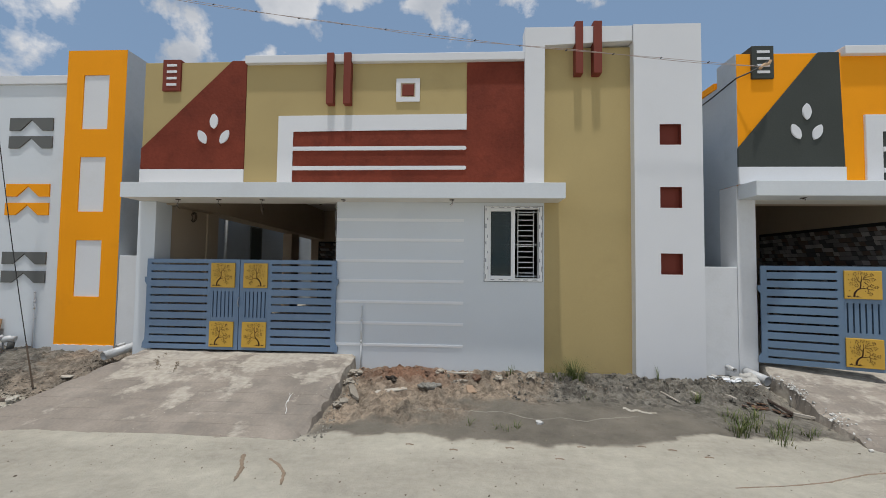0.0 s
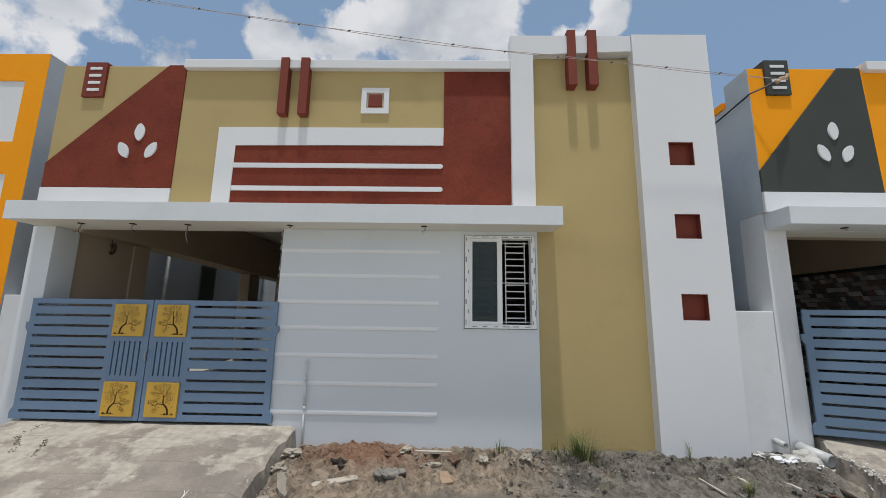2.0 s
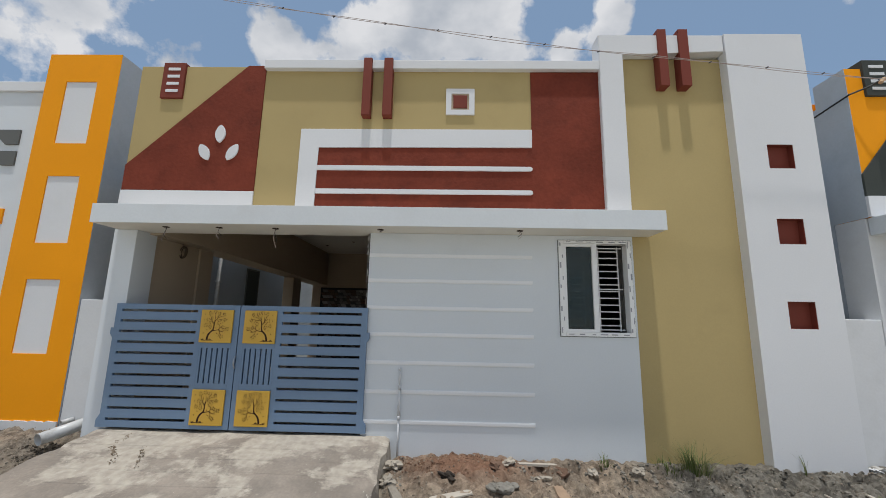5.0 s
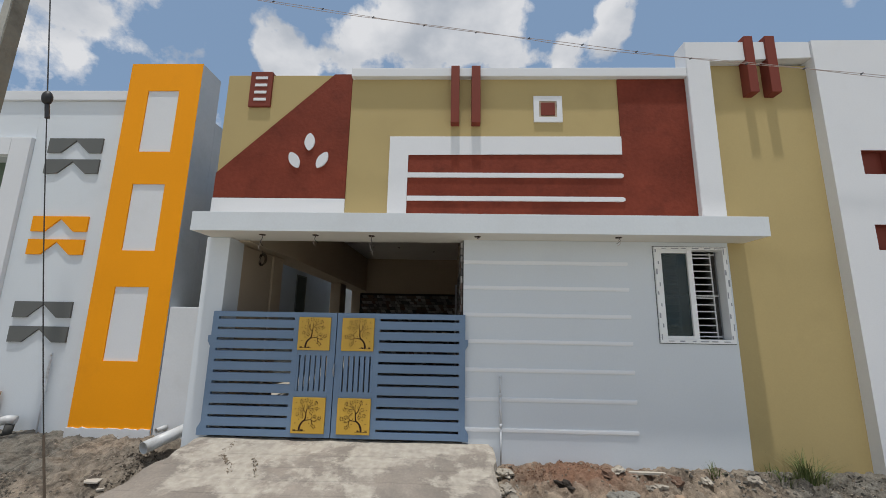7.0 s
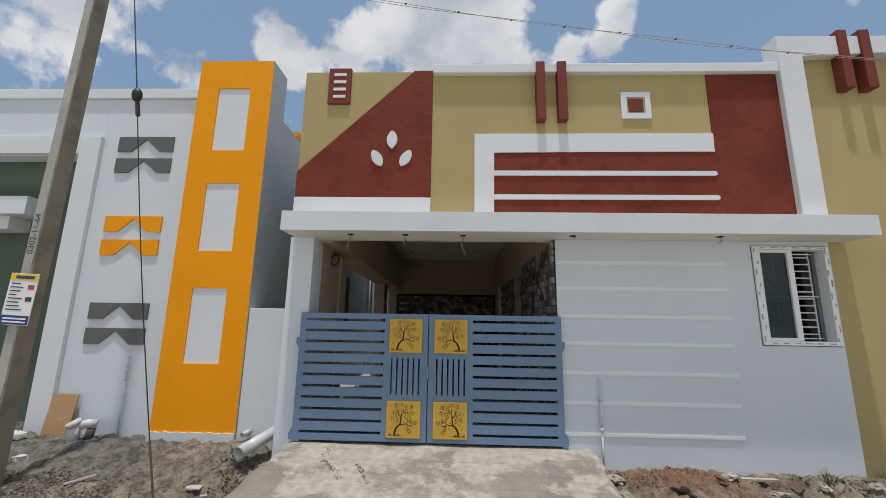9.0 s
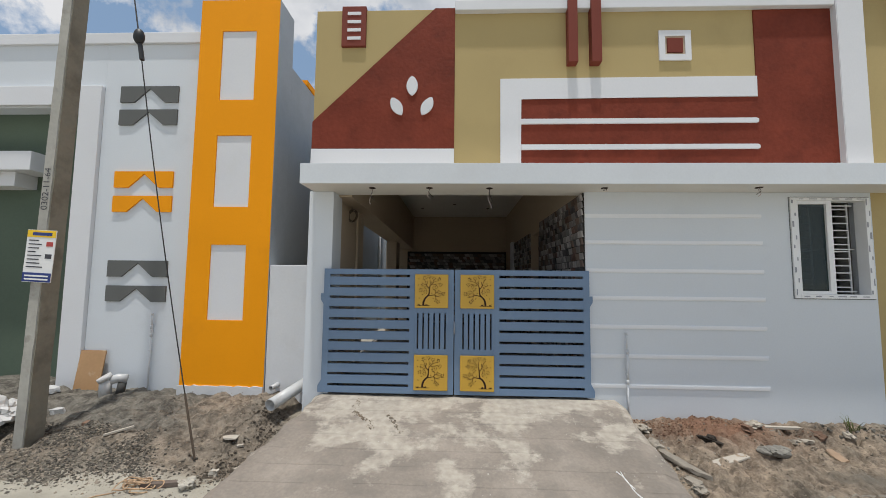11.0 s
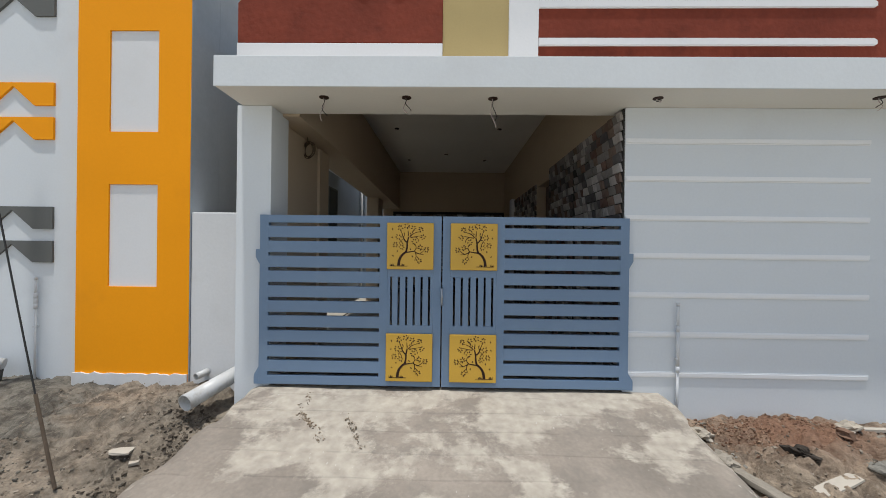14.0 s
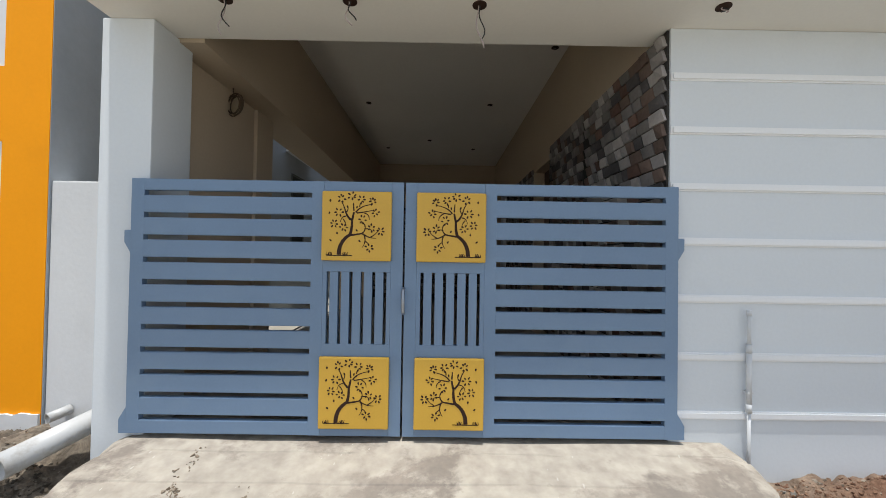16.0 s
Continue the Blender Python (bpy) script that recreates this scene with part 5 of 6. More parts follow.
part("insulator", bm, BLACK, stay, "black strain insulator", smooth=True)
part("grip", tube(bmesh.new(), [b.lerp(a, 0.02), b.lerp(a, 0.06)], 0.02, 8), BLACK, stay)
part("upper_wire", tube(bmesh.new(), [b.lerp(top, k / 4) for k in range(5)], 0.0062, 7), BLACK, stay)

# overhead service wire to the right-hand house
ow = thing("overhead_wire", "twin service wire with small clips across the sky", "cable", at=(0, 5.27, 4.65))


def wire_at(x, k):
    t = (x + 7.0) / 10.75
    z = 5.93 + (4.27 - 5.93) * t - 0.75 * t * (1 - t) * (1.0 + 0.05 * k)
    return Vector((x, 0.06 * math.sin(x * 2.1 + k * 2) * 0.2, z - 4.65 + 0.012 * k * math.sin((x + 7) * 1.7)))


for k in range(2):
    part("strand", tube(bmesh.new(), [wire_at(-7.0 + 10.75 * i / 60, k) for i in range(61)], 0.0034, 6), WIRE, ow)
for i in range(18):
    p = wire_at(-6.6 + i * 0.6, 0)
    part("clip", tube(bmesh.new(), [p + Vector((-0.012, 0, -0.008)), p + Vector((0.012, 0, 0.006))], 0.008, 6), INK, ow)
sc = thing("service_cable", "dark service cable tied to the neighbouring wall", "cable", at=(3.75, 5.40, 4.33))
part("cable", tube(bmesh.new(), [(0.12, 0.04, 0.10), (0.03, 0.0, 0.03), (-0.10, 0.05, -0.04), (-0.24, 0.12, -0.09), (-0.27, 0.6, -0.16), (-0.26, 1.6, -0.20), (-0.225, 3.0, -0.22)], 0.010, 7), BLACK, sc)
part("knot", tube(bmesh.new(), [(-0.03, -0.02, -0.03), (0.03, 0.0, 0.03), (0.11, 0.02, 0.05), (0.14, 0.03, 0.10)], 0.02, 7), ROPE, sc, "brown tied knot")
part("drop_pipe", tube(bmesh.new(), [(-0.222, 1.2, -0.2), (-0.222, 1.2, -2.45)], 0.012, 8), PVC, sc)


# ---------- litter and rubble ----------
def gz(x, y):
    return ground_z(x, y)


def slab(name, x, y, sx, sy, sz, rz, material, label, cat, tilt=(0, 0), seed=0, chip=0.12, lift=0.0):
    """A flat broken offcut lying on the ground."""
    r = random.Random(seed)
    bm = bmesh.new()
    outline = [(-0.5, -0.5), (0.15, -0.52), (0.5, -0.45), (0.52, 0.1), (0.48, 0.5), (-0.1, 0.5), (-0.42, 0.48), (-0.53, 0.0)]
    outline = [((u + r.uniform(-chip, chip) * 0.5) * sx, (v + r.uniform(-chip, chip) * 0.5) * sy) for u, v in outline]
    lo = [bm.verts.new((u, v, 0)) for u, v in outline]
    hi = [bm.verts.new((u * 0.97, v * 0.95, sz)) for u, v in outline]
    bm.faces.new(lo[::-1]); bm.faces.new(hi)
    for i in range(8):
        bm.faces.new((lo[i], lo[(i + 1) % 8], hi[(i + 1) % 8], hi[i]))
    if chip >= 0.2:
        bmesh.ops.triangulate(bm, faces=bm.faces[:])
        bmesh.ops.subdivide_edges(bm, edges=bm.edges[:], cuts=3, use_grid_fill=True)
        for v in bm.verts:
            q = v.co * 30 + Vector((seed * 7.1, 0, 0))
            v.co += Vector((noise.noise(q), noise.noise(q + Vector((9, 0, 0))), 0.9 * noise.noise(q + Vector((0, 9, 0))))) * min(0.012, 0.35 * max(sz, 0.02))
    ob = tagged(part(name, bm, material), label, cat)
    ob.matrix_world = pose(x, y, gz(x, y) + lift, tilt[0], tilt[1], rz)
    return ob


slab("board_offcut", -0.99, 4.93, 0.40, 0.08, 0.012, 22, TIMBER, "pale board offcut lying on brown soil", "board", (4, -2), 1, 0.06, 0.012)
slab("board_offcut", -0.20, 5.46, 0.50, 0.035, 0.02, 4, TIMBER, "thin white strip lying against the wall foot", "board", (3, 2), 2, 0.05, 0.02)
slab("tile_piece", -0.02, 5.06, 0.11, 0.13, 0.012, 25, mat("tan_tile", (0.33, 0.235, 0.16), 0.7, 0.1, 5, 40, 0.1), "tan broken tile piece on the soil", "tile", (28, 0), 3, 0.2, 0.02)
slab("kerb_piece", -1.41, 4.86, 0.34, 0.075, 0.028, -66, RUBBLE, "pale broken concrete strip beside the driveway", "rubble", (0, 6), 4, 0.4, 0.0)
slab("kerb_piece", -1.46, 4.62, 0.13, 0.08, 0.025, -60, RUBBLE, "pale broken concrete strip beside the driveway", "rubble", (0, 4), 44, 0.45, 0.0)
slab("paper_scrap", 0.68, 4.36, 0.06, 0.05, 0.02, 10, BAG, "small white scrap on wet soil", "litter", (0, 0), 7, 0.4, 0.003)
slab("stick", 2.35, 5.05, 0.22, 0.02, 0.012, -60, TIMBER, "white stick on the grey soil bank", "litter", (0, 14), 8, 0.1, 0.02)
slab("stick", 2.7, 5.12, 0.13, 0.035, 0.012, -65, TIMBER, "white stick on the grey soil bank", "litter", (0, 14), 9, 0.2, 0.02)
slab("stick", 3.02, 5.0, 0.11, 0.025, 0.012, -60, TIMBER, "white stick on the grey soil bank", "litter", (0, 10), 10, 0.2, 0.02)
slab("stick", -6.32, 5.08, 0.22, 0.025, 0.014, 40, TIMBER, "white stick lying on gravel", "litter", (0, -8), 11, 0.1, 0.012)
slab("plaster_piece", -5.30, 5.13, 0.12, 0.06, 0.014, 20, TIMBER, "pale plaster piece on the soil", "rubble", (5, 5), 12, 0.3, 0.01)
slab("plaster_piece", -5.20, 5.10, 0.06, 0.04, 0.02, 40, TIMBER, "pale plaster piece on the soil", "rubble", (5, 5), 13, 0.3, 0.01)
slab("concrete_piece", -5.20, 4.72, 0.06, 0.05, 0.06, 15, PAPER, "pale concrete piece beside the driveway", "rubble", (0, 5), 14, 0.25, 0.0)
bag = tagged(part("plastic_bag", chunk(bmesh.new(), (0, 0, 0), 0.05, 15, 0.9, 0.7, 3, 3.0), PAPER), "crumpled white plastic scrap beside the driveway", "litter")
bag.matrix_world = pose(-5.24, 4.47, gz(-5.24, 4.47) + 0.03, 20, 10, 30)
slab("timber_piece", -5.45, 4.48, 0.26, 0.05, 0.03, 10, mat("grey_weathered_wood", (0.16, 0.13, 0.11), 0.9, 0.2, 6, 40, 0.3), "dark weathered timber piece on gravel", "board", (0, 0), 16, 0.15, 0.005)
slab("wrapper", -5.13, 4.14, 0.16, 0.10, 0.015, 35, mat("cream_wrapper", (0.55, 0.46, 0.34), 0.6, 0.2, 9, 40, 0.2), "crumpled cream wrapper on the cement", "litter", (6, 0), 17, 0.4, 0.003)
slab("brick_piece", -6.75, 5.22, 0.08, 0.05, 0.03, 30, BRICKBIT, "broken brick on grey soil", "rubble", (8, 3), 18, 0.25, 0.0)
slab("brick_piece", -7.35, 4.66, 0.26, 0.07, 0.05, -28, BRICKBIT, "brown broken brick strip on gravel", "rubble", (0, 4), 19, 0.2, 0.0)
slab("plaster_piece", -7.72, 5.72, 0.26, 0.10, 0.05, -12, BAG, "white plaster sheet piece by the wall", "rubble", (6, 0), 20, 0.25, 0.02)
slab("plaster_piece", -7.25, 5.40, 0.10, 0.08, 0.05, -12, BAG, "white plaster lump by the pole", "rubble", (6, 0), 21, 0.35, 0.0)
RUSTY = mat("rusty_wood", (0.16, 0.085, 0.05), 0.9, 0.3, 6, 40, 0.4, stain=(0.07, 0.05, 0.04), stain_at=(0.5, 0.6))
slab("wood_plank", 3.45, 4.90, 0.62, 0.05, 0.025, 80, mat("dark_rotten_wood", (0.07, 0.052, 0.042), 0.9, 0.25, 6, 40, 0.4), "dark rotten plank lying along the driveway side", "board", (16, 0), 22, 0.2, 0.03)
for k, (x, y, s_, a_) in enumerate(((3.26, 4.86, 0.15, 10), (3.36, 4.78, 0.13, 50), (3.20, 4.97, 0.1, 80), (3.32, 4.95, 0.12, 120), (3.40, 4.66, 0.11, 20), (3.10, 4.90, 0.08, 70))):
    slab("bark_flake", x, y, s_, s_ * 0.55, 0.008, a_, RUSTY, "rusty brown bark flake on the soil", "litter", (12, 8), 60 + k, 0.5, 0.012)
slab("stick", 3.62, 4.62, 0.42, 0.03, 0.02, -30, TIMBER, "white stick beside the neighbouring driveway", "litter", (0, 3), 23, 0.1, 0.02)

bm = bmesh.new()
rl = random.Random(12)
for k in range(15):
    chunk(bm, (rl.uniform(-0.10, 0.10), rl.uniform(-0.05, 0.05), rl.uniform(0.0, 0.02)), rl.uniform(0.035, 0.058), 300 + k, 0.28, 0.6, 3, 1.2)
lump = tagged(part("concrete_lump", bm, mat("grey_spilled_concrete", (0.22, 0.21, 0.185), 0.95, 0.25, 9, 50, 0.8)), "grey knobbly spilled concrete lump on the soil", "rubble")
lump.matrix_world = pose(-0.52, 5.07, gz(-0.52, 5.07) + 0.03)
lump = tagged(part("mud_lump", chunk(bmesh.new(), (0, 0, 0.0), 0.10, 9, 0.6, 0.45, 4, 3.0), mat("dark_mud", (0.05, 0.042, 0.035), 0.95, 0.2, 8, 40, 0.5)), "dark mud lump on the brown soil", "rubble")
lump.matrix_world = pose(-0.98, 5.17, gz(-0.98, 5.17) + 0.02)
for k, (x, y, s, m_) in enumerate(((-0.33, 5.30, 0.04, RUBBLE), (-0.22, 5.27, 0.06, RUBBLE), (-0.12, 5.25, 0.07, RUBBLE), (0.05, 5.32, 0.06, BRICKBIT), (-0.55, 5.34, 0.07, BRICKBIT), (-0.42, 5.44, 0.06, RUBBLE),
                                   (0.35, 5.33, 0.045, RUBBLE), (0.62, 5.35, 0.04, RUBBLE), (0.75, 5.28, 0.05, RUBBLE), (-1.52, 5.32, 0.08, RUBBLE), (-1.54, 5.08, 0.07, RUBBLE), (-1.50, 4.5, 0.05, RUBBLE),
                                   (3.25, 5.45, 0.06, CEMENT), (3.36, 5.40, 0.06, CEMENT), (3.52, 5.28, 0.045, CEMENT), (3.15, 5.53, 0.05, CEMENT), (-5.0, 5.0, 0.06, RUBBLE), (-5.05, 4.85, 0.05, RUBBLE))):
    ob = tagged(part("rubble_piece", chunk(bmesh.new(), (0, 0, 0), s, 100 + k, 0.8, 0.38 if m_ is CEMENT else 0.55, 3, 1.1), m_), "broken rubble piece half sunk in soil", "rubble", "rubble pieces")
    ob.matrix_world = pose(x, y, gz(x, y) + s * 0.2)


def scatter(name, label, material, count, area, smin, smax, seed, keep=None, lie=None):
    """Loose small stones, uncountable, as one object."""
    r = random.Random(seed)
    vs, fs = [], []
    cube = [(-1, -1, -1), (1, -1, -1), (1, 1, -1), (-1, 1, -1), (-1, -1, 1), (1, -1, 1), (1, 1, 1), (-1, 1, 1)]
    quads = ((0, 3, 2, 1), (4, 5, 6, 7), (0, 1, 5, 4), (1, 2, 6, 5), (2, 3, 7, 6), (3, 0, 4, 7))
    made = 0
    while made < count:
        x, y = r.uniform(area[0], area[1]), r.uniform(area[2], area[3])
        if keep and r.random() > keep(x, y) * (0.12 + 0.88 * smooth01(-0.25, 0.3, noise.noise(Vector((x * 3.1, y * 3.1, seed * 1.7))))):
            continue
        made += 1
        s = smin + (smax - smin) * r.random() ** 2.5
        e = Euler((r.uniform(-0.6, 0.6), r.uniform(-0.6, 0.6), r.uniform(0, 6.28))).to_matrix()
        c_ = Vector((x, y, (lie or gz)(x, y) + s * 0.15))
        k0 = len(vs)
        dims = Vector((r.uniform(0.6, 1.1), r.uniform(0.5, 0.9), r.uniform(0.3, 0.7))) * s
        for q in cube:
            w_ = Vector([c * (1.0 - 0.55 * r.random()) for c in q])
            vs.append(tuple(c_ + e @ Vector((w_.x * dims.x, w_.y * dims.y, w_.z * dims.z))))
        fs += [tuple(k0 + i for i in q) for q in quads]
    m_ = bpy.data.meshes.new(name)
    m_.from_pydata(vs, [], fs)
    m_.materials.append(material)
    return tagged(new(name, m_), label, "stones", kind="stuff")


def island_mat(name, c0, c1, c2):
    m_ = mat(name, c0, 0.92, 0.15, 9, 60, 0.4)
    n_, l_ = m_.node_tree.nodes, m_.node_tree.links
    g_ = n_.new("ShaderNodeNewGeometry")
    r_ = n_.new("ShaderNodeValToRGB")
    r_.color_ramp.elements[0].color, r_.color_ramp.elements[1].color = (*c0, 1), (*c2, 1)
    e_ = r_.color_ramp.elements.new(0.6); e_.color = (*c1, 1)
    l_.new(g_.outputs["Random Per Island"], r_.inputs[0])
    hs = [q for q in n_ if q.type == "HUE_SAT"][0]
    l_.new(r_.outputs[0], hs.inputs["Color"])
    return m_


GRAVELMIX = island_mat("mixed_gravel", (0.065, 0.06, 0.052), (0.165, 0.15, 0.125), (0.33, 0.28, 0.22))
CLODMIX = island_mat("soil_clods", (0.12, 0.098, 0.076), (0.23, 0.192, 0.15), (0.34, 0.295, 0.24))
DARKMIX = island_mat("dark_soil_clods", (0.055, 0.046, 0.037), (0.12, 0.10, 0.078), (0.22, 0.185, 0.145))
REDMIX = island_mat("red_clods", (0.13, 0.07, 0.046), (0.22, 0.13, 0.085), (0.33, 0.235, 0.165))
lm = lambda x, y: min(1.0, soil_mask(x, y)[1])
rm = lambda x, y: min(1.0, soil_mask(x, y)[0])
scatter("gravel", "dark grey crushed stone gravel by the pole", GRAVELMIX, 9000, (-8.4, -5.45, 4.35, 5.3), 0.004, 0.017, 31,
        lambda x, y: math.exp(-((x + 6.7) / 0.9) ** 4 - ((y - 4.85 + 0.12 * (x + 6.6)) / 0.3) ** 4))
scatter("soil_clods", "brown soil clods and small rubble beside the driveway", CLODMIX, 1200, (-6.3, -4.9, 4.6, 5.9), 0.002, 0.012, 32, lm)
scatter("soil_clods", "brown and grey soil clods along the wall", CLODMIX, 2600, (-1.7, 3.8, 4.7, 5.55), 0.002, 0.015, 33, lambda x, y: rm(x, y) * smooth01(4.8, 5.25, y))
scatter("clay_clods", "dark grey broken clay clods on the bank", island_mat("clay_clods", (0.075, 0.07, 0.06), (0.135, 0.127, 0.11), (0.22, 0.205, 0.175)), 520, (0.1, 3.4, 4.8, 5.5), 0.006, 0.034, 47,
        lambda x, y: rm(x, y) * smooth01(4.82, 5.0, y) * smooth01(0.0, 0.9, x))
scatter("soil_clods", "small crumbs on wet sand", CLODMIX, 160, (-1.5, 3.6, 4.1, 4.9), 0.002, 0.008, 34, rm)
scatter("soil_clods", "brown dug clods beside the driveway", CLODMIX, 600, (-1.55, 0.3, 4.15, 4.95), 0.002, 0.010, 38, lambda x, y: rm(x, y) * (1 - smooth01(-0.7, 0.3, x)))
scatter("red_earth", "red brick-coloured earth clods heaped at the wall", REDMIX, 2200, (-1.6, 0.0, 5.1, 5.56), 0.002, 0.012, 35, lambda x, y: math.exp(-((x + 0.85) / 0.5) ** 2 - ((y - 5.4) / 0.16) ** 2))
scatter("edge_rubble", "small stones and crumbs along the driveway side", GRAVELMIX, 380, (-5.45, -4.75, 4.0, 5.45), 0.003, 0.016, 39,
        lambda x, y: math.exp(-((x + 4.80 + 0.24 * (5.6 - y) + 0.16) / 0.11) ** 2))
# darker brown clods in a strip along the driveway side
scatter("dark_clods", "dark clods broken along the driveway side", DARKMIX, 900, (-5.75, -4.85, 4.3, 5.6), 0.004, 0.021, 45,
        lambda x, y: math.exp(-((x + 4.80 + 0.24 * (5.6 - y) + 0.24) / 0.15) ** 2) * lm(x, y))
scatter("gravel", "loose gravel strewn on the cement street", GRAVELMIX, 500, (-8.0, -5.0, 3.9, 4.75), 0.003, 0.016, 40, lambda x, y: smooth01(3.8, 4.7, y) ** 2)
scatter("street_grit", "scattered grit on the cement street", CLODMIX, 420, (-5, 4.2, 2.6, 4.2), 0.003, 0.012, 36)
scatter("driveway_edge_crumbs", "crumbled concrete along the driveway side", island_mat("edge_crumbs", (0.16, 0.15, 0.13), (0.26, 0.245, 0.21), (0.36, 0.34, 0.3)), 420, (-1.66, -1.42, 3.75, 5.5), 0.004, 0.017, 37)


def grass_tuft(x, y, count, height, spread, seed, label):
    r = random.Random(seed)
    bm = bmesh.new()
    for _ in range(count):
        a, d = r.uniform(0, 6.28), spread * r.random() ** 0.7
        bx_, by_ = d * math.cos(a), d * math.sin(a)
        h = height * r.uniform(0.5, 1.0)
        lean = r.uniform(0.15, 0.9) * h
        la = a + r.uniform(-0.8, 0.8)
        w_ = r.uniform(0.0022, 0.0055)
        prev = None
        base = gz(x + bx_, y + by_) - gz(x, y)
        for k in range(5):
            t = k / 4
            c_ = Vector((bx_ + math.cos(la) * lean * t * t, by_ + math.sin(la) * lean * t * t, base + h * t * (1 - 0.18 * t)))
            s_ = Vector((-math.sin(la), math.cos(la), 0)) * w_ * (1 - 0.85 * t)
            p = (bm.verts.new(c_ - s_), bm.verts.new(c_ + s_))
            if prev:
                bm.faces.new((prev[0], prev[1], p[1], p[0]))
            prev = p
    ob = tagged(part("grass_tuft", bm, GRASSMIX), label, "grass", kind="stuff")
    ob.location = (x, y, gz(x, y) - 0.005)
    return ob


GRASSMIX = island_mat("grass_blades", (0.065, 0.095, 0.028), (0.13, 0.16, 0.055), (0.27, 0.25, 0.13))
grass_tuft(1.32, 5.38, 190, 0.30, 0.13, 41, "green grass tuft at the wall foot")
grass_tuft(1.12, 5.45, 60, 0.14, 0.16, 42, "thin grass at the wall foot")
grass_tuft(0.52, 5.46, 36, 0.16, 0.06, 43, "dry grass tuft at the wall foot")
grass_tuft(2.42, 5.45, 7, 0.34, 0.02, 44, "single tall grass stems on the bank")
grass_tuft(2.62, 4.98, 45, 0.16, 0.04, 45, "small grass tuft on grey soil")
for k, (x, y, n_, h, s_) in enumerate(((2.60, 4.25, 60, 0.2, 0.09), (2.78, 4.38, 45, 0.18, 0.1), (2.92, 4.2, 40, 0.14, 0.1), (3.08, 4.35, 40, 0.14, 0.1), (2.75, 4.55, 50, 0.15, 0.14), (3.25, 4.25, 30, 0.12, 0.12), (2.85, 4.05, 26, 0.12, 0.1), (3.0, 4.6, 40, 0.14, 0.12))):
    grass_tuft(x, y, n_, h, s_, 50 + k, "thin green grass growing in wet soil")
for k, (x, y, n_) in enumerate(((-0.06, 4.25, 14), (0.22, 4.2, 10), (0.42, 4.2, 14), (0.33, 4.13, 8), (1.35, 4.95, 10))):
    grass_tuft(x, y, n_, 0.09, 0.05, 70 + k, "small sparse weed in wet sand")

# rope heap
bm = bmesh.new()
r = random.Random(77)
for k in range(9):
    pts = []
    cx, cy, ra, rb, ph = r.uniform(-0.08, 0.08), r.uniform(-0.05, 0.05), r.uniform(0.05, 0.15), r.uniform(0.03, 0.09), r.uniform(0, 6)
    for i in range(22):
        a = ph + i / 21 * r.uniform(5.0, 5.6)
        pts.append((cx + ra * math.cos(a), cy + rb * math.sin(a), 0.012 + 0.012 * k * 0.35 + 0.008 * math.sin(3 * a)))
    tube(bm, pts, 0.0045, 6)
tube(bm, [(-0.1, -0.08, 0.006), (-0.2, -0.13, 0.006), (-0.26, -0.2, 0.006)], 0.0045, 6)
rope = tagged(part("rope", bm, ROPE, smooth=True), "tangled tan rope heap on the cement", "rope")
rope.location = (-5.60, 4.45, gz(-5.60, 4.45))

# white sack by the pole
bm = bmesh.new()
chunk(bm, (0, 0, 0.1), 0.22, 61, 0.8, 0.6, 4, 3.0)
sack = tagged(part("cement_sack", bm, BAG), "crumpled white sack lying by the pole", "sack")
sack.location = (-7.62, 5.2, gz(-7.62, 5.2) + 0.02)

# mortar round the neighbouring drain
MORTAR = mat("splashed_white_mortar", (0.44, 0.43, 0.40), 0.9, 0.1, 6, 45, 0.5, stain=(0.36, 0.34, 0.31), stain_at=(0.5, 0.65))
for k, (x, y, s) in enumerate(((3.17, 5.545, 0.055), (3.27, 5.52, 0.075), (3.40, 5.44, 0.085), (3.52, 5.42, 0.095), (3.66, 5.36, 0.055), (3.77, 5.32, 0.05), (3.83, 5.24, 0.04))):
    ob = tagged(part("mortar_lump", chunk(bmesh.new(), (0, 0, 0), s, 400 + k, 0.7, 0.42, 3, 1.3), MORTAR), "white splashed mortar lump beside the drain pipe", "rubble", "mortar lumps")
    ob.matrix_world = pose(x, y, gz(x, y) + s * 0.28)
bm = tube(bmesh.new(), [(3.80 - 0.12 * t + 0.03 * math.sin(4 * t), 5.27 - 0.32 * t, gz(3.6, 5.1) + 0.10 * (1 - t) * (1 - t) + 0.02) for t in [i / 8 for i in range(9)]], 0.007, 8)
tagged(part("white_tube", bm, BAG, smooth=True), "thin bent white tube end beside the drain pipe", "pipe")
scatter("white_chips", "white plaster chips along the neighbouring driveway side", island_mat("white_chips", (0.4, 0.39, 0.36), (0.55, 0.54, 0.51), (0.68, 0.67, 0.64)), 150, (3.45, 4.1, 3.9, 5.3), 0.004, 0.022, 46,
        lambda x, y: math.exp(-((x - 3.80 + 0.14 * (5.3 - y)) / 0.09) ** 2), lambda x, y: max(gz(x, y), ramp_z(y) - 0.02))

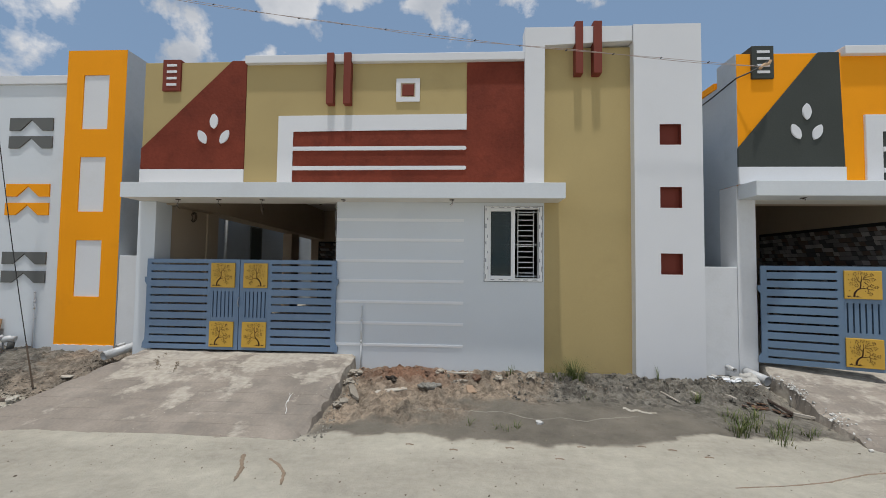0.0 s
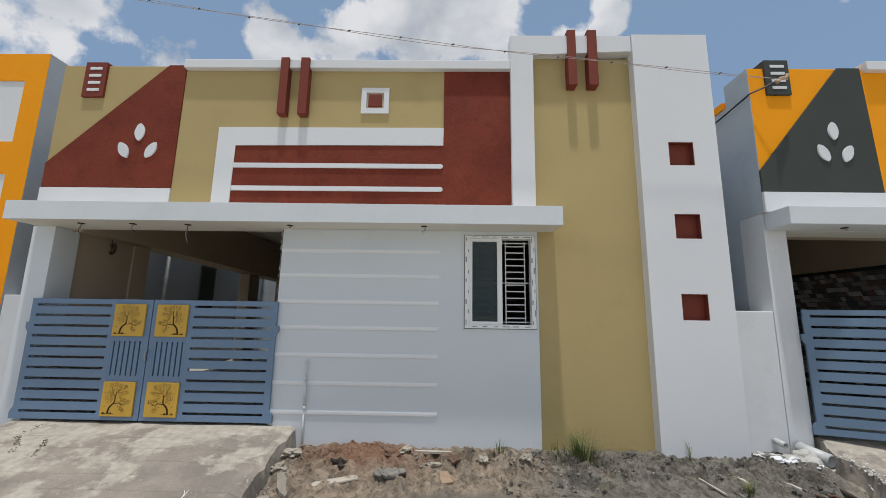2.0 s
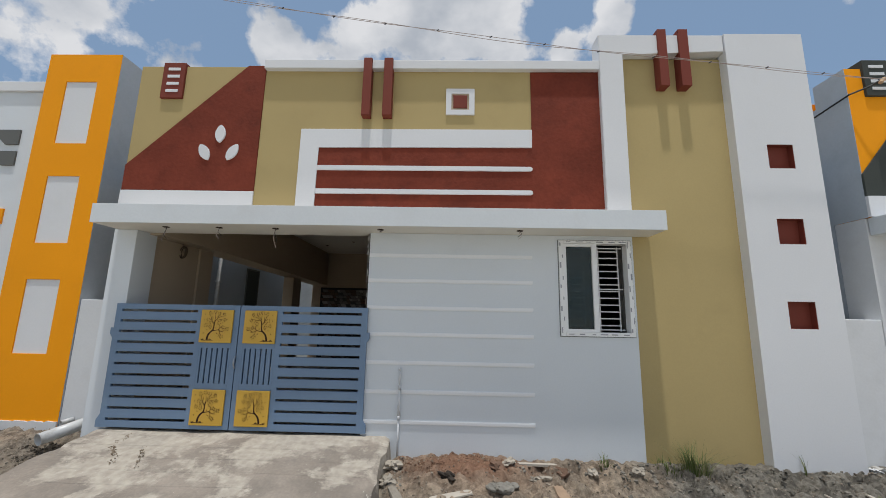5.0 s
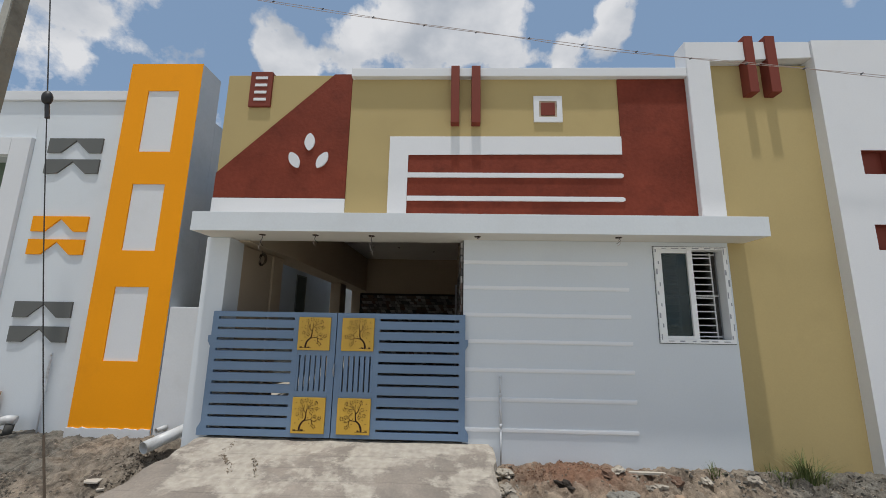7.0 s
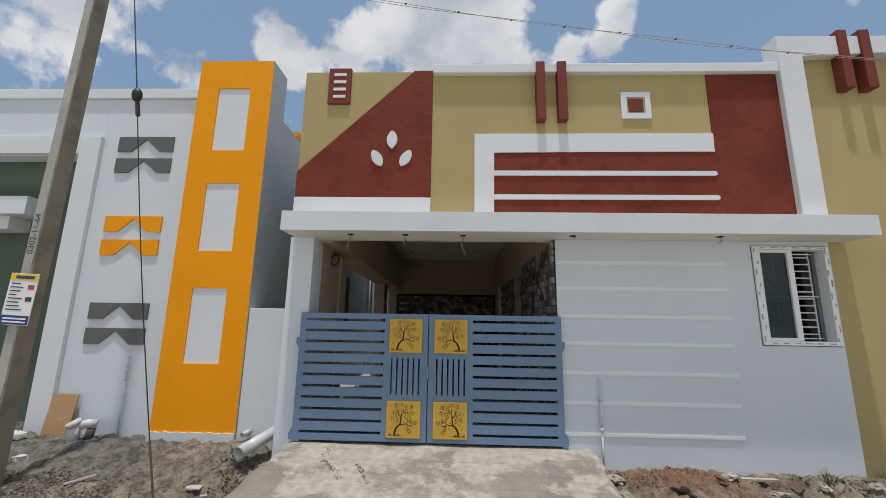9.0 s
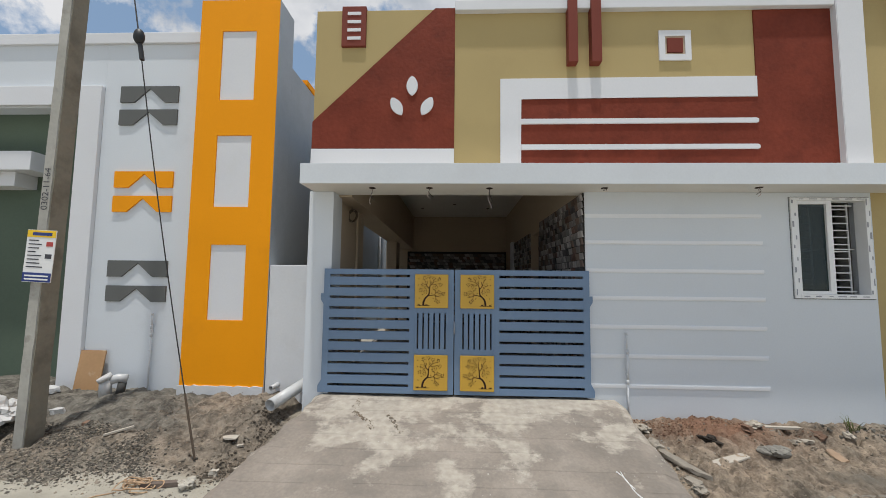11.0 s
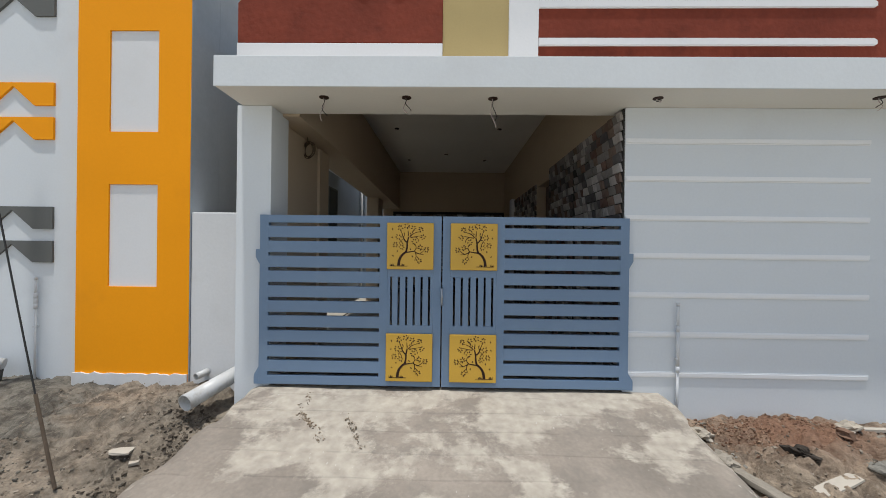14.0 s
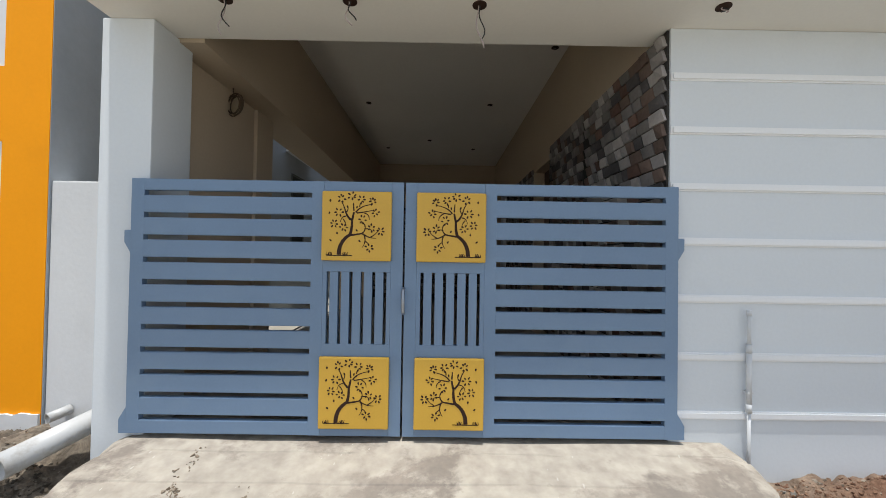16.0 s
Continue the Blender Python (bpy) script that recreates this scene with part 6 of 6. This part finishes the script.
# white spill and mud trails
def trail(name, pts, w, material, label, cat, zf, h=0.006, seed=1):
    r = random.Random(seed)
    bm = bmesh.new()
    prev = None
    dense = []
    for (xa, ya), (xb, yb) in zip(pts, pts[1:]):
        for k in range(10):
            dense.append((xa + (xb - xa) * k / 10, ya + (yb - ya) * k / 10))
    dense.append(pts[-1])
    m = len(dense) - 1
    for i, (x, y) in enumerate(dense):
        xa, ya = dense[max(i - 1, 0)]; xb, yb = dense[min(i + 1, m)]
        d = Vector((xb - xa, yb - ya, 0)).normalized()
        s_ = Vector((-d.y, d.x, 0))
        ww = w * (0.55 + 0.7 * r.random()) * (0.4 if i in (0, m) else 1)
        z = zf(x, y)
        row = [bm.verts.new(Vector((x, y, z - 0.004)) - s_ * ww), bm.verts.new(Vector((x, y, z + h)) - s_ * ww * 0.4), bm.verts.new(Vector((x, y, z + h)) + s_ * ww * 0.4), bm.verts.new(Vector((x, y, z - 0.004)) + s_ * ww)]
        if prev:
            for q in range(3):
                bm.faces.new((prev[q], prev[q + 1], row[q + 1], row[q]))
        prev = row
    return tagged(part(name, bm, material), label, cat)


rz_ = lambda x, y: ramp_z(y) + 0.004
MUD = mat("dried_mud", (0.24, 0.185, 0.135), 0.95, 0.25, 8, 45, 0.5)
spill = lambda k: [(-2.06 + 0.12 * t + 0.012 * math.sin(9 * t + 2.1 * k) + 0.02 * k * (1 - t), 4.56 - 0.38 * t) for t in [i / 9 for i in range(10)]]
trail("white_spill", spill(0), 0.0032, CHALK, "thin white paint spill on the driveway", "stain", rz_, 0.003, 2)
trail("white_spill", spill(1)[:5], 0.003, CHALK, "thin white paint spill on the driveway", "stain", rz_, 0.003, 3)
trail("paper_strip", [(1.70, 4.79), (1.76, 4.71), (1.83, 4.725), (1.90, 4.635), (1.99, 4.63)], 0.024, PAPER, "long torn white paper strip on wet soil", "litter", gz, 0.01, 12)
trail("pale_crust", [(-0.62 + 0.3 * i, 4.50 + 0.07 * math.sin(i * 0.9) + 0.035 * math.sin(i * 2.7)) for i in range(9)], 0.008, CRUST, "thin pale dried crust line on the wet sand", "mud", gz, 0.003, 13)
flaky = lambda x, y: math.exp(-((x + 4.02 + 0.5 * (y - 5.0) - 0.05 * math.sin(y * 14)) / 0.022) ** 2)
scatter("mud_flakes", "flaked dried mud trail across the driveway", island_mat("mud_flakes", (0.19, 0.15, 0.11), (0.26, 0.21, 0.155), (0.32, 0.27, 0.21)), 110, (-4.32, -3.94, 4.98, 5.5), 0.003, 0.013, 92, flaky, rz_)
scatter("mud_flakes", "thin flaked mud line across the driveway", island_mat("thin_flakes", (0.17, 0.14, 0.10), (0.24, 0.20, 0.15), (0.30, 0.25, 0.20)), 60, (-4.0, -3.7, 4.95, 5.3), 0.003, 0.011, 93,
        lambda x, y: math.exp(-((x + 3.72 + 0.55 * (y - 4.95)) / 0.016) ** 2), rz_)
trail("mud_trail", [(-1.97, 3.5), (-1.93, 3.40), (-1.86, 3.28), (-1.82, 3.12)], 0.024, MUD, "dried mud mark on the cement street", "mud", gz, 0.005, 5)
trail("mud_trail", [(-1.72, 3.45), (-1.60, 3.36), (-1.50, 3.24), (-1.45, 3.08)], 0.018, MUD, "dried mud mark on the cement street", "mud", gz, 0.005, 6)


# thin dark strip that draws the crack across the street
trail("street_crack", [(1.9, 3.28), (2.3, 3.34), (2.7, 3.42), (3.1, 3.55), (3.4, 3.6)], 0.012, MUD, "dark line across the cement street", "mud", gz, 0.003, 7)
for k, (x, y) in enumerate(((-0.2, 3.72), (0.3, 3.78), (0.95, 3.86), (1.5, 3.9), (1.75, 3.86), (2.0, 3.75), (0.7, 3.62), (-0.6, 3.8))):
    trail("mud_print", [(x - 0.035, y), (x, y + 0.01), (x + 0.04, y - 0.005)], 0.014, MUD, "small dried mud print on the cement street", "mud", gz, 0.004, 80 + k)


# ---------- stone tiles of the carport walls ----------
def tile_mesh(length, height, thick, shear, seed):
    """A split stone tile: along y and z, face towards -x."""
    r = random.Random(seed)
    me_ = bpy.data.meshes.new("stone_tile")
    g_ = 0.004
    c4 = [(g_, g_), (length - g_, g_), (length - g_ + shear, height - g_), (g_ + shear, height - g_)]
    back = [(0.0, y, z) for y, z in c4]
    front = [(-thick * r.uniform(0.55, 1.0), y + r.uniform(-0.004, 0.004), z + r.uniform(-0.003, 0.003)) for y, z in c4]
    mid = (-thick * 1.1, length / 2 + shear / 2 + r.uniform(-0.02, 0.02), height / 2)
    me_.from_pydata(back + front + [mid], [], [(4, 5, 8), (5, 6, 8), (6, 7, 8), (7, 4, 8), (0, 1, 5, 4), (1, 2, 6, 5), (2, 3, 7, 6), (3, 0, 4, 7)])
    return me_


ROWH = 0.078
LENS_ = (0.08, 0.10, 0.12, 0.14)
TILES = {}
for li, ln in enumerate(LENS_):
    for v in range(3):
        for mi, m_ in enumerate(STONE_MATS):
            t_ = tile_mesh(ln, ROWH, 0.010 + 0.006 * v, 0.03, li * 10 + v)
            t_.materials.append(m_)
            TILES[li, v, mi] = t_


def tile_rows(y0, y1, z0, z1, seed):
    r = random.Random(seed)
    z, row = z0, 0
    while z + ROWH <= z1 + 0.02:
        y = y0
        while y < y1:
            li = r.randrange(4)
            if y + LENS_[li] <= y1 + 0.02:
                yield y, z, li, r.randrange(3), r.choices(range(5), (6, 3, 4, 1, 3))[0]
                y += LENS_[li]
            else:
                break
        z += ROWH


bm = bx(-1.927, -1.9155, 5.612, 7.78, 0.441, 2.556, 0.0)
part("grout_bed", bm, GROUT, clad_wall)
near_tiles = list(tile_rows(5.606, 6.74, 0.445, 2.54, 3))
for y, z, li, v, mi in near_tiles:
    ob = new("stone_tile", TILES[li, v, mi])
    ob.parent = clad_wall
    ob.location = (-1.9265, y, z)


def joined_tiles(name, spec, place, parent, mats_):
    vs, fs, ms = [], [], []
    for y, z, li, v, mi in spec:
        src = TILES[li, v, mi]
        k0 = len(vs)
        vs += [tuple(place(q.co.x, q.co.y + y, q.co.z + z)) for q in src.vertices]
        fs += [tuple(k0 + i for i in p.vertices) for p in src.polygons]
        ms += [mi] * len(src.polygons)
    m_ = bpy.data.meshes.new(name)
    m_.from_pydata(vs, [], fs)
    for q in mats_:
        m_.materials.append(q)
    m_.polygons.foreach_set("material_index", ms)
    ob = new(name, m_)
    ob.parent = parent
    ob["kind"] = "stuff"
    return ob


joined_tiles("stone_tiles", list(tile_rows(6.76, 7.76, 0.445, 2.54, 4)), lambda x, y, z: (x - 1.9265, y, z), clad_wall, STONE_MATS)
joined_tiles("stone_tiles", list(tile_rows(8.48, 10.43, 0.445, 2.53, 5)), lambda x, y, z: (x - 1.926, y, z), clad_wall, STONE_MATS)
back_clad = part("back_cladding", bx(-4.59, -1.93, 11.98, 11.999, 0.441, 2.37, 0.0), GROUT, house, "dark stone tile dado")
joined_tiles("stone_tiles", list(tile_rows(0.0, 2.6, 0.445, 2.34, 6)), lambda x, y, z: (-1.95 - y, 11.98 + x, z), back_clad, STONE_MATS)
nb_clad = part("clad_bed", bx(6.485, 6.4995, 5.96, 9.2, 0.441, 2.45, 0.0), GROUT, nb)
joined_tiles("stone_tiles", list(tile_rows(5.98, 9.2, 0.445, 2.45, 8)), lambda x, y, z: (6.486 + x, y, z), nb_clad, STONE_MATS)
